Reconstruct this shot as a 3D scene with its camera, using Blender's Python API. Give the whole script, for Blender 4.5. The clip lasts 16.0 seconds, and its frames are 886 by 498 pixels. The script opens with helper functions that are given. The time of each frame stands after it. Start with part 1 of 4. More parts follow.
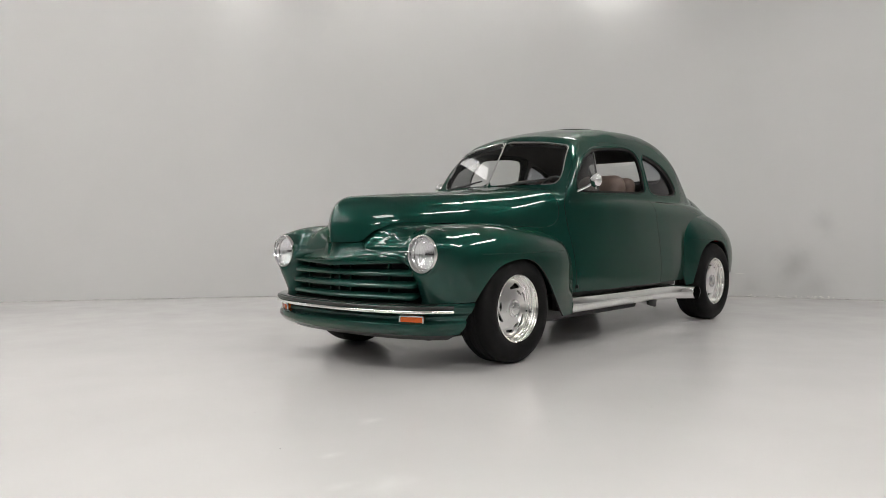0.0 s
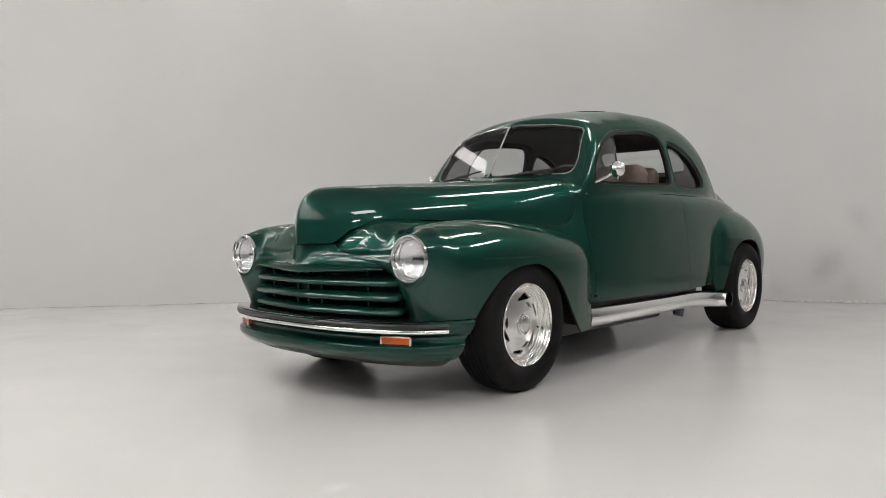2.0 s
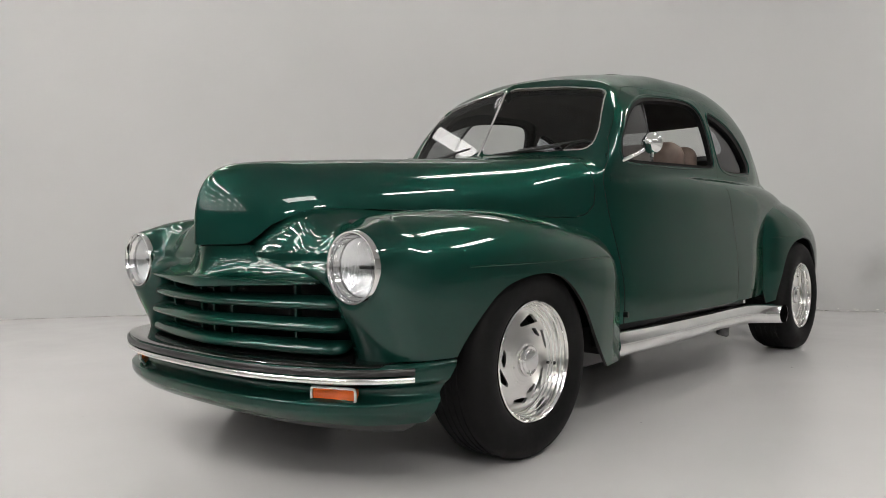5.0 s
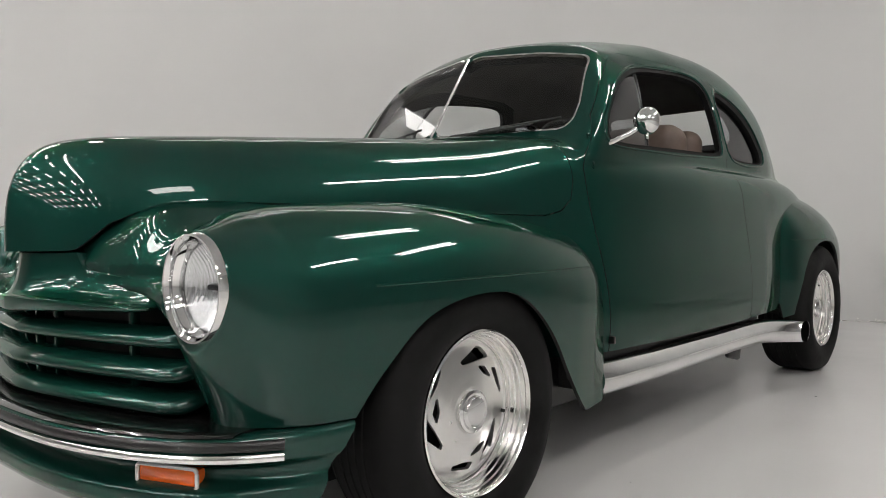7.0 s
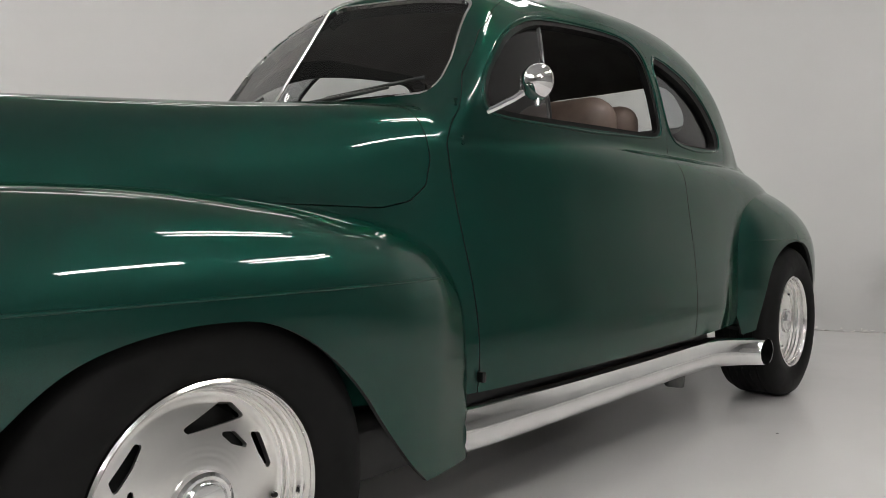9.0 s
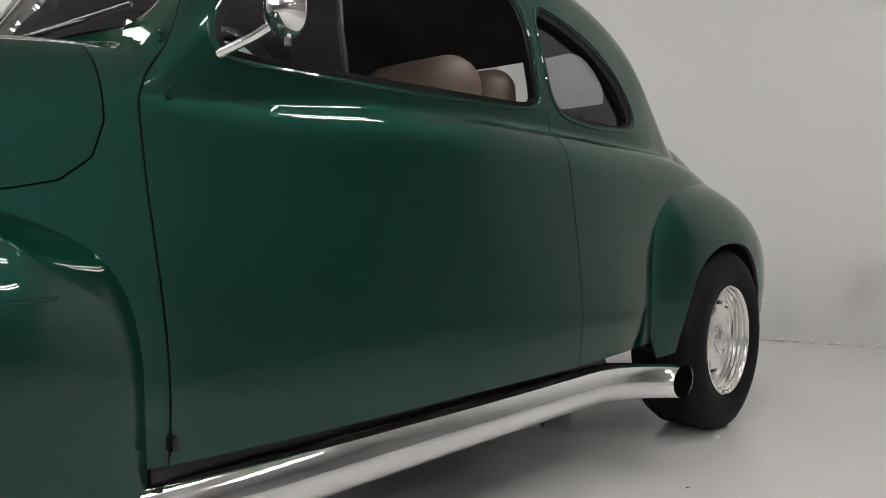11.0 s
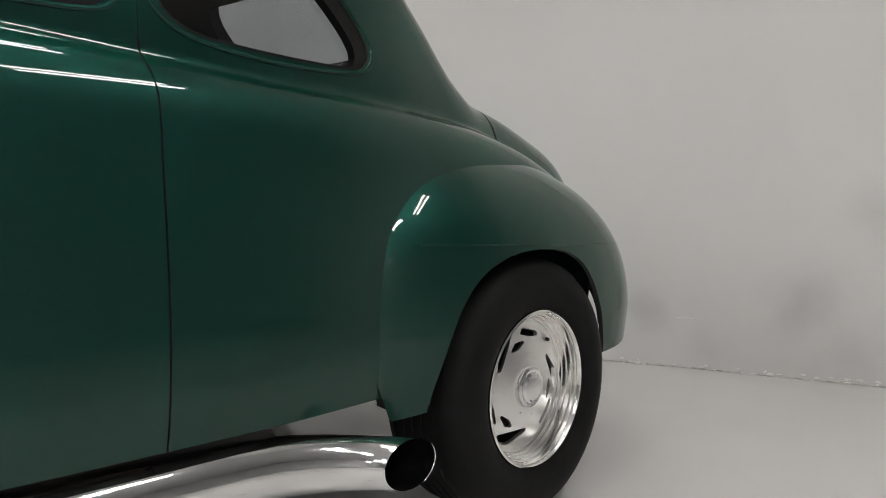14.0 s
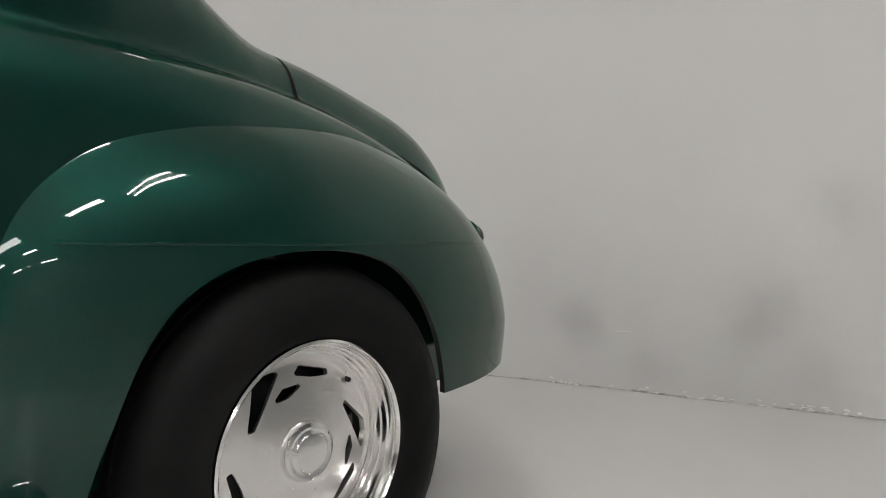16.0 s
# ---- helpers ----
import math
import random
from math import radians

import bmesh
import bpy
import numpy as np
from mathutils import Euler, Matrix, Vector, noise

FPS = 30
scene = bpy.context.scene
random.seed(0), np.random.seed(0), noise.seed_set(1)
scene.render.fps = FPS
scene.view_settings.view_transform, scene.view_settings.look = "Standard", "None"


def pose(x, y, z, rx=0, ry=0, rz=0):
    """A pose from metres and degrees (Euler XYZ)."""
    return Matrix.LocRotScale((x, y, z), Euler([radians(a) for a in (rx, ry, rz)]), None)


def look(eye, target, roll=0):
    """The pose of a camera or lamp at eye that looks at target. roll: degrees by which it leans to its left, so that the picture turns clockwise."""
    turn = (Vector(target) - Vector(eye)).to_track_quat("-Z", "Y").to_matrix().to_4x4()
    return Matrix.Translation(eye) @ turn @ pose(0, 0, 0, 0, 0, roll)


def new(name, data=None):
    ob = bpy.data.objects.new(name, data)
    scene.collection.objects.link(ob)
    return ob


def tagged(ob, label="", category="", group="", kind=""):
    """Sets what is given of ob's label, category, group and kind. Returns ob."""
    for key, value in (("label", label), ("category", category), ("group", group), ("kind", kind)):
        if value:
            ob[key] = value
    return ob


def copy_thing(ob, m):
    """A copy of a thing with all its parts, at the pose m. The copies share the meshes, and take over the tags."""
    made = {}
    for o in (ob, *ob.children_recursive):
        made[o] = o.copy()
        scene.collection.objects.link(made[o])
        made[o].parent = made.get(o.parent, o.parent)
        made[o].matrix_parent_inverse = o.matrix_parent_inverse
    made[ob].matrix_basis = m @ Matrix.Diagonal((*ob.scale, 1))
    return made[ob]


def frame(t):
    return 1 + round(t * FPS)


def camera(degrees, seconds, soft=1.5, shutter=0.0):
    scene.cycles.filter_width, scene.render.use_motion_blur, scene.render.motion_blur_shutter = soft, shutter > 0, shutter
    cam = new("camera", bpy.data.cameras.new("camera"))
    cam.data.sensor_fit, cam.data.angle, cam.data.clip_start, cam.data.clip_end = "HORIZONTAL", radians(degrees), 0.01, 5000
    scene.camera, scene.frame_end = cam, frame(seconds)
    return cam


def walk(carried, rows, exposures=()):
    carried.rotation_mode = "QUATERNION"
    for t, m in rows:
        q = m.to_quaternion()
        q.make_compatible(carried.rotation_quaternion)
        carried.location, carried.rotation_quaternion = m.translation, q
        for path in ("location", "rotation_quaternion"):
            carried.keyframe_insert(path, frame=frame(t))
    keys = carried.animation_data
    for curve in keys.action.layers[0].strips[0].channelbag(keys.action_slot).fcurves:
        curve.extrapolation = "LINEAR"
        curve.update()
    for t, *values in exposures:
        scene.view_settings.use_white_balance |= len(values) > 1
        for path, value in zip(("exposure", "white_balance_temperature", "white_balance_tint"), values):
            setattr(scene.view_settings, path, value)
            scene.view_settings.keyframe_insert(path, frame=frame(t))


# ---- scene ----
cam = camera(61.8, 16.0, 0.5)
PATH = [
    (0, (-3.518, -3.388, 0.791), (-2.042, -2.040, 0.740), -0.3),
    (0.5, (-3.328, -3.249, 0.786), (-1.854, -1.898, 0.739), -0.2),
    (1, (-3.175, -3.115, 0.790), (-1.698, -1.767, 0.738), -0.1),
    (1.5, (-3.041, -2.981, 0.797), (-1.559, -1.639, 0.740), -0.1),
    (2, (-2.905, -2.853, 0.789), (-1.422, -1.512, 0.735), -0.5),
    (2.5, (-2.746, -2.731, 0.785), (-1.264, -1.390, 0.729), -0.6),
    (3, (-2.611, -2.623, 0.790), (-1.128, -1.281, 0.732), -0.4),
    (3.5, (-2.465, -2.494, 0.783), (-0.976, -1.160, 0.725), -0.4),
    (6, (-1.706, -2.011, 0.759), (-0.216, -0.678, 0.711), -0.7),
    (6.5, (-1.541, -1.938, 0.767), (-0.051, -0.605, 0.717), -0.5),
    (7, (-1.372, -1.886, 0.767), (0.117, -0.551, 0.714), -0.5),
    (7.5, (-1.187, -1.845, 0.751), (0.305, -0.513, 0.705), -0.7),
    (8, (-0.993, -1.826, 0.755), (0.500, -0.496, 0.705), -0.7),
    (8.5, (-0.802, -1.814, 0.751), (0.689, -0.482, 0.697), -0.6),
    (9, (-0.608, -1.798, 0.758), (0.885, -0.468, 0.703), -0.4),
    (9.5, (-0.413, -1.791, 0.771), (1.079, -0.461, 0.707), 0.0),
    (10, (-0.214, -1.789, 0.776), (1.277, -0.457, 0.702), 0.1),
    (12.5, (0.74, -1.842, 0.731), (2.217, -0.495, 0.668), 0.9),
    (13, (0.943, -1.849, 0.744), (2.42, -0.502, 0.675), 1.2),
    (13.5, (1.145, -1.845, 0.744), (2.626, -0.503, 0.672), 1.5),
    (14, (1.337, -1.843, 0.752), (2.816, -0.499, 0.678), 1.6),
    (14.5, (1.516, -1.831, 0.749), (2.997, -0.488, 0.678), 1.5),
    (15, (1.701, -1.82, 0.753), (3.182, -0.478, 0.678), 1.7),
    (15.5, (1.889, -1.807, 0.746), (3.371, -0.466, 0.677), 1.5),
    (16, (2.086, -1.77, 0.746), (3.575, -0.437, 0.671), 1.9),
]
walk(cam, [(t, look(eye, target, roll)) for t, eye, target, roll in PATH])

# ---- light ----
world = bpy.data.worlds.new("world")
world.use_nodes = True
world.node_tree.nodes["Background"].inputs["Color"].default_value = (0.75, 0.77, 0.8, 1)
world.node_tree.nodes["Background"].inputs["Strength"].default_value = 0.05
scene.world = world
scene.view_settings.exposure = 0.0
LAMP_STRENGTH = 61.0


# ---- materials ----
def material(name, color, rough=0.5, metal=0.0, coat=0.0, spec=0.5):
    m = bpy.data.materials.new(name)
    m.use_nodes = True
    b = m.node_tree.nodes["Principled BSDF"]
    b.inputs["Base Color"].default_value = (*color, 1)
    b.inputs["Roughness"].default_value = rough
    b.inputs["Metallic"].default_value = metal
    b.inputs["Coat Weight"].default_value = coat
    b.inputs["Coat Roughness"].default_value = 0.006
    b.inputs["Specular IOR Level"].default_value = spec
    return m


def wires(m):
    n = m.node_tree.nodes
    return n, m.node_tree.links, n["Principled BSDF"]


def noise_tex(n, l, scale, detail=4.0, rough=0.55, stretch=None):
    tc = n.new("ShaderNodeTexCoord")
    t = n.new("ShaderNodeTexNoise")
    t.inputs["Scale"].default_value = scale
    t.inputs["Detail"].default_value = detail
    t.inputs["Roughness"].default_value = rough
    src = tc.outputs["Object"]
    if stretch:
        mp = n.new("ShaderNodeMapping")
        mp.inputs["Scale"].default_value = stretch
        l.new(src, mp.inputs["Vector"])
        src = mp.outputs["Vector"]
    l.new(src, t.inputs["Vector"])
    return t.outputs["Fac"]


def ramp(n, l, fac, a, b, lo=0.3, hi=0.7):
    r = n.new("ShaderNodeValToRGB")
    r.color_ramp.elements[0].position, r.color_ramp.elements[1].position = lo, hi
    r.color_ramp.elements[0].color, r.color_ramp.elements[1].color = (*a, 1), (*b, 1)
    l.new(fac, r.inputs["Fac"])
    return r.outputs["Color"]


def bump(n, l, fac, strength, distance):
    b = n.new("ShaderNodeBump")
    b.inputs["Strength"].default_value, b.inputs["Distance"].default_value = strength, distance
    l.new(fac, b.inputs["Height"])
    return b.outputs["Normal"]


def varied(m, color_a, color_b, scale, rough_a, rough_b, bump_strength=0.0, bump_scale=200.0, bump_dist=0.001):
    n, l, b = wires(m)
    f = noise_tex(n, l, scale)
    l.new(ramp(n, l, f, color_a, color_b), b.inputs["Base Color"])
    g = noise_tex(n, l, scale * 3.7, 6)
    mr = n.new("ShaderNodeMapRange")
    mr.inputs["To Min"].default_value, mr.inputs["To Max"].default_value = rough_a, rough_b
    l.new(g, mr.inputs["Value"])
    l.new(mr.outputs["Result"], b.inputs["Roughness"])
    if bump_strength:
        l.new(bump(n, l, noise_tex(n, l, bump_scale, 3), bump_strength, bump_dist), b.inputs["Normal"])
    return m


PAINT = material("green metallic paint", (0.006, 0.05, 0.04), 0.41, 0.56, 0.85, 0.0)
n, l, b = wires(PAINT)
b.inputs["Specular Tint"].default_value = (0.05, 0.5, 0.3, 1)
flake = noise_tex(n, l, 900, 2, 0.7)
l.new(ramp(n, l, flake, (0.0043, 0.0325, 0.0247), (0.0078, 0.055, 0.042), 0.35, 0.65), b.inputs["Base Color"])
CHROME = varied(material("chrome", (0.86, 0.86, 0.86), 0.05, 1.0), (0.84, 0.84, 0.84), (0.9, 0.9, 0.89), 6, 0.01, 0.035)
PIPE = varied(material("polished pipe", (0.88, 0.88, 0.88), 0.08, 1.0), (0.85, 0.85, 0.85), (0.92, 0.92, 0.91), 9, 0.05, 0.13)
POLISHED = varied(material("polished aluminium", (0.93, 0.92, 0.9), 0.2, 1.0), (0.9, 0.89, 0.87), (0.95, 0.94, 0.92), 14, 0.12, 0.2)
WHITE_METAL = varied(material("bright plated frame", (0.85, 0.84, 0.82), 0.3, 0.6), (0.82, 0.81, 0.79), (0.88, 0.87, 0.85), 20, 0.25, 0.35)
DISC = varied(material("satin polished aluminium", (0.93, 0.92, 0.9), 0.3, 1.0), (0.9, 0.89, 0.87), (0.95, 0.94, 0.92), 14, 0.24, 0.36)
RUBBER = varied(material("tyre rubber", (0.005, 0.005, 0.005), 0.6, spec=0.18), (0.0035, 0.0035, 0.0035), (0.0075, 0.0072, 0.0072), 9, 0.55, 0.75, 0.15, 260)
LINING = varied(material("grey brown headlining", (0.11, 0.103, 0.096), 0.9), (0.095, 0.088, 0.081), (0.13, 0.123, 0.115), 6, 0.85, 0.95, 0.2, 300)
BLACK = varied(material("black trim", (0.01, 0.01, 0.01), 0.35), (0.006, 0.006, 0.006), (0.014, 0.014, 0.014), 12, 0.25, 0.45)
MOUTH_BLACK = varied(material("pipe mouth black", (0.002, 0.002, 0.002), 0.95, spec=0.05), (0.001, 0.001, 0.001), (0.004, 0.004, 0.004), 30, 0.9, 1.0)
SHELF = varied(material("polished black paint", (0.006, 0.006, 0.006), 0.1, 0.0, 0.6), (0.004, 0.004, 0.004), (0.009, 0.009, 0.009), 10, 0.08, 0.16)
DARK = varied(material("dark lining and grille shade", (0.02, 0.02, 0.02), 0.9), (0.012, 0.012, 0.013), (0.03, 0.029, 0.028), 7, 0.8, 0.95)
LEATHER = varied(material("brown leather", (0.2, 0.12, 0.085), 0.5), (0.125, 0.088, 0.071), (0.195, 0.14, 0.115), 9, 0.42, 0.6, 0.25, 180)
AMBER = material("amber plastic", (0.75, 0.13, 0.012), 0.2, 0, 0.6)
RED = material("red plastic", (0.25, 0.008, 0.006), 0.2, 0, 0.6)
REFLECTOR = material("headlight reflector", (0.93, 0.93, 0.93), 0.12, 0.8)
n, l, b = wires(REFLECTOR)
flutes, mix = n.new("ShaderNodeTexWave"), n.new("ShaderNodeMath")
flutes.bands_direction = "Y"
flutes.inputs["Scale"].default_value, flutes.inputs["Distortion"].default_value = 42.0, 1.2
l.new(n.new("ShaderNodeTexCoord").outputs["Object"], flutes.inputs["Vector"])
mix.operation = "MULTIPLY_ADD"
mix.inputs[1].default_value = 0.45
l.new(flutes.outputs["Fac"], mix.inputs[0])
l.new(noise_tex(n, l, 26, 2, 0.5), mix.inputs[2])
l.new(bump(n, l, mix.outputs["Value"], 0.35, 0.014), b.inputs["Normal"])


def glass(name, tint, gloss=1.0):
    m = bpy.data.materials.new(name)
    m.use_nodes = True
    n, l = m.node_tree.nodes, m.node_tree.links
    n.clear()
    out, mix = n.new("ShaderNodeOutputMaterial"), n.new("ShaderNodeMixShader")
    tr, gl, fr = n.new("ShaderNodeBsdfTransparent"), n.new("ShaderNodeBsdfGlossy"), n.new("ShaderNodeLayerWeight")
    tr.inputs["Color"].default_value = (*tint, 1)
    gl.inputs["Roughness"].default_value = 0.01
    fr.inputs["Blend"].default_value = 0.5
    steep, share = n.new("ShaderNodeMath"), n.new("ShaderNodeMapRange")
    steep.operation = "POWER"
    steep.inputs[1].default_value = 5.0
    share.inputs["To Min"].default_value, share.inputs["To Max"].default_value = 0.05 * gloss, 0.9
    l.new(fr.outputs["Facing"], steep.inputs[0])
    l.new(steep.outputs["Value"], share.inputs["Value"])
    l.new(share.outputs["Result"], mix.inputs["Fac"])
    l.new(tr.outputs["BSDF"], mix.inputs[1])
    l.new(gl.outputs["BSDF"], mix.inputs[2])
    l.new(mix.outputs["Shader"], out.inputs["Surface"])
    return m


GLASS = glass("tinted window glass", (0.72, 0.74, 0.73))
VENT = glass("smoked vent glass", (0.5, 0.51, 0.52), 3.0)
SMOKED = glass("smoked quarter glass", (0.52, 0.53, 0.57), 1.2)
CLEAR = glass("clear lens glass", (0.93, 0.94, 0.95))


def glowing(name, color, strength):
    m = material(name, color, 0.4)
    b = m.node_tree.nodes["Principled BSDF"]
    b.inputs["Emission Color"].default_value = (*color, 1)
    b.inputs["Emission Strength"].default_value = strength
    return m


TUBE = glowing("lamp tube", (1.0, 0.973, 0.945), LAMP_STRENGTH)
DIM_PANEL = glowing("dim lamp diffuser", (1.0, 0.973, 0.945), LAMP_STRENGTH * 0.11)
PANEL = glowing("lamp diffuser", (1.0, 0.973, 0.945), LAMP_STRENGTH * 0.25)
SOFT_TUBE = glowing("dim lamp tube", (1.0, 0.973, 0.945), LAMP_STRENGTH * 0.112)
WALL = varied(material("grey wall paint", (0.69, 0.685, 0.677), 0.6), (0.665, 0.66, 0.652), (0.705, 0.70, 0.692), 0.5, 0.5, 0.7, 0.08, 60)


def smudge_or_gleam(m, at, radius, color, strength, stretch=(1, 1, 1)):
    """A rubbed dirty patch or a painted gleam, with an uneven edge, at a place on a surface."""
    n, l, b = wires(m)
    old = b.inputs["Base Color"].links[0].from_socket
    tc, mp, far = n.new("ShaderNodeTexCoord"), n.new("ShaderNodeMapping"), n.new("ShaderNodeVectorMath")
    mp.inputs["Location"].default_value = tuple(-a * s for a, s in zip(at, stretch))
    mp.inputs["Scale"].default_value = stretch
    far.operation = "LENGTH"
    l.new(tc.outputs["Object"], mp.inputs["Vector"])
    l.new(mp.outputs["Vector"], far.inputs[0])
    grain = noise_tex(n, l, 0.9 / radius, 3, 0.5)
    add, fall, mix = n.new("ShaderNodeMath"), n.new("ShaderNodeMapRange"), n.new("ShaderNodeMix")
    add.operation = "MULTIPLY_ADD"
    add.inputs[1].default_value = 1.3 * radius
    l.new(grain, add.inputs[0])
    l.new(far.outputs["Value"], add.inputs[2])
    fall.interpolation_type = "SMOOTHSTEP"
    fall.inputs["From Min"].default_value, fall.inputs["From Max"].default_value = 0.3 * radius, 2.0 * radius
    fall.inputs["To Min"].default_value, fall.inputs["To Max"].default_value = strength, 0.0
    l.new(add.outputs["Value"], fall.inputs["Value"])
    mix.data_type = "RGBA"
    a_in = [k for k in mix.inputs if k.name == "A" and k.type == "RGBA"][0]
    b_in = [k for k in mix.inputs if k.name == "B" and k.type == "RGBA"][0]
    b_in.default_value = (*color, 1)
    l.new(fall.outputs["Result"], mix.inputs["Factor"])
    l.new(old, a_in)
    l.new([k for k in mix.outputs if k.type == "RGBA"][0], b.inputs["Base Color"])


for at, radius, strength in (((5.36, -0.75, 0.28), 0.5, 0.2), ((5.1, 0.0, 0.22), 0.36, 0.14), ((5.34, -0.68, 0.38), 0.2, 0.42), ((5.09, 0.05, 0.31), 0.15, 0.32), ((5.45, -0.97, 0.85), 0.17, 0.22), ((5.42, -0.9, 0.12), 0.2, 0.22), ((5.2, -0.25, 0.1), 0.16, 0.2), ((5.0, 0.3, 0.5), 0.25, 0.1)):
    smudge_or_gleam(WALL, at, radius, (0.3, 0.3, 0.295), strength)
FLOOR = varied(material("grey epoxy floor", (0.71, 0.70, 0.69), 0.2), (0.67, 0.66, 0.65), (0.73, 0.72, 0.71), 0.7, 0.13, 0.24, 0.06, 9, 0.003)
# broken lamp reflections over scuffs, put into the floor colour as pale patches
for at, radius, strength in (((-1.466, -1.10, 0), 0.07, 0.45), ((-1.876, -1.347, 0), 0.05, 0.4), ((-1.95, -1.72, 0), 0.12, 0.4), ((-2.06, -1.62, 0), 0.06, 0.35)):
    smudge_or_gleam(FLOOR, at, radius, (0.9, 0.89, 0.87), strength, (1, 1.6, 1))
CEILING = varied(material("dark ceiling", (0.6, 0.6, 0.6), 0.85), (0.56, 0.56, 0.56), (0.63, 0.63, 0.63), 1.0, 0.8, 0.9)
DIM_FLOOR = varied(material("added dim floor", (0.43, 0.427, 0.42), 0.5), (0.40, 0.397, 0.39), (0.46, 0.457, 0.45), 0.6, 0.35, 0.5)
CHIP = varied(material("bare plaster", (0.82, 0.81, 0.78), 0.8), (0.74, 0.73, 0.7), (0.87, 0.86, 0.83), 60, 0.7, 0.9, 0.4, 150)
JOINT = varied(material("dirty joint", (0.6, 0.59, 0.57), 0.8), (0.22, 0.21, 0.20), (0.72, 0.71, 0.69), 14, 0.7, 0.9, 0.3, 90)
HALL = varied(material("grey hall wall", (0.55, 0.55, 0.55), 0.7), (0.51, 0.51, 0.51), (0.59, 0.59, 0.586), 0.4, 0.6, 0.8)
WHITE = material("white enamel", (0.75, 0.75, 0.74), 0.4)


# ---- surfaces from smooth solids ----
def knots(*pairs):
    """A smooth curve that keeps between its knots (monotone cubic)."""
    x, y = np.array(pairs, float).T
    h, d = np.diff(x), np.diff(y) / np.diff(x)
    m = np.zeros(len(x))
    for i in range(1, len(x) - 1):
        if d[i - 1] * d[i] > 0:
            w1, w2 = 2 * h[i] + h[i - 1], h[i] + 2 * h[i - 1]
            m[i] = (w1 + w2) / (w1 / d[i - 1] + w2 / d[i])
    m[0], m[-1] = d[0], d[-1]
    t = np.linspace(x[0], x[-1], 1500)
    k = np.clip(np.searchsorted(x, t) - 1, 0, len(h) - 1)
    s = (t - x[k]) / h[k]
    v = (2 * s**3 - 3 * s**2 + 1) * y[k] + (s**3 - 2 * s**2 + s) * h[k] * m[k] + (-2 * s**3 + 3 * s**2) * y[k + 1] + (s**3 - s**2) * h[k] * m[k + 1]
    return lambda q: np.interp(q, t, v)


def smax(a, b, k):
    h = np.maximum(k - np.abs(a - b), 0) / k
    return np.maximum(a, b) + h * h * k * 0.25


def smin(a, b, k):
    return -smax(-a, -b, k)


def step(a, b, x):
    t = np.clip((x - a) / (b - a), 0, 1)
    return t * t * (3 - 2 * t)


def gradient(f, v):
    e = 0.0015
    g = np.empty_like(v)
    for i in range(3):
        d = np.zeros(3)
        d[i] = e
        a, b = v + d, v - d
        g[:, i] = (f(*a.T) - f(*b.T)) / (2 * e)
    return g


def skin(f, lo, hi, h):
    """The surface f = 0 inside the box from lo to hi, as points and triangles (surface nets, then pulled onto the surface)."""
    ax = [np.arange(lo[i], hi[i] + h, h) for i in range(3)]
    F = f(*np.meshgrid(*ax, indexing="ij"))
    S = F < 0
    nx, ny, nz = (s - 1 for s in S.shape)
    acc, cnt = np.zeros((nx, ny, nz, 3)), np.zeros((nx, ny, nz))
    quads = []
    idx = np.arange(nx * ny * nz).reshape(nx, ny, nz)
    for a in range(3):
        b, c = (a + 1) % 3, (a + 2) % 3
        p, q = [slice(None)] * 3, [slice(None)] * 3
        p[a], q[a] = slice(0, -1), slice(1, None)
        cross = S[tuple(p)] != S[tuple(q)]
        ijk = np.argwhere(cross)
        f0, f1 = F[tuple(p)][cross], F[tuple(q)][cross]
        pos = ijk.astype(float)
        pos[:, a] += f0 / (f0 - f1)
        flip = f0 < 0
        corner = []
        for db, dc in ((0, 0), (1, 0), (1, 1), (0, 1)):
            cell = ijk.copy()
            cell[:, b] -= db
            cell[:, c] -= dc
            corner.append(cell)
        lim = np.array((nx, ny, nz))
        good = [np.all((k >= 0) & (k < lim), axis=1) for k in corner]
        for k, g in zip(corner, good):
            np.add.at(acc, tuple(k[g].T), pos[g])
            np.add.at(cnt, tuple(k[g].T), 1)
        every = good[0] & good[1] & good[2] & good[3]
        ids = np.stack([idx[tuple(k[every].T)] for k in corner], 1)
        fl = flip[every]
        ids[fl] = ids[fl][:, ::-1]
        quads.append(ids)
    quads = np.concatenate(quads)
    used, inv = np.unique(quads, return_inverse=True)
    quads = inv.reshape(-1, 4)
    v = (acc.reshape(-1, 3)[used] / cnt.reshape(-1)[used][:, None]) * h + np.array(lo)
    for _ in range(5):
        g = gradient(f, v)
        d = f(*v.T) / np.maximum((g * g).sum(1), 0.05)
        v = v - np.clip(d, -h, h)[:, None] * g
    q = quads[:, ::-1]
    t = np.concatenate([q[:, [0, 1, 2]], q[:, [0, 2, 3]]])
    return v, t


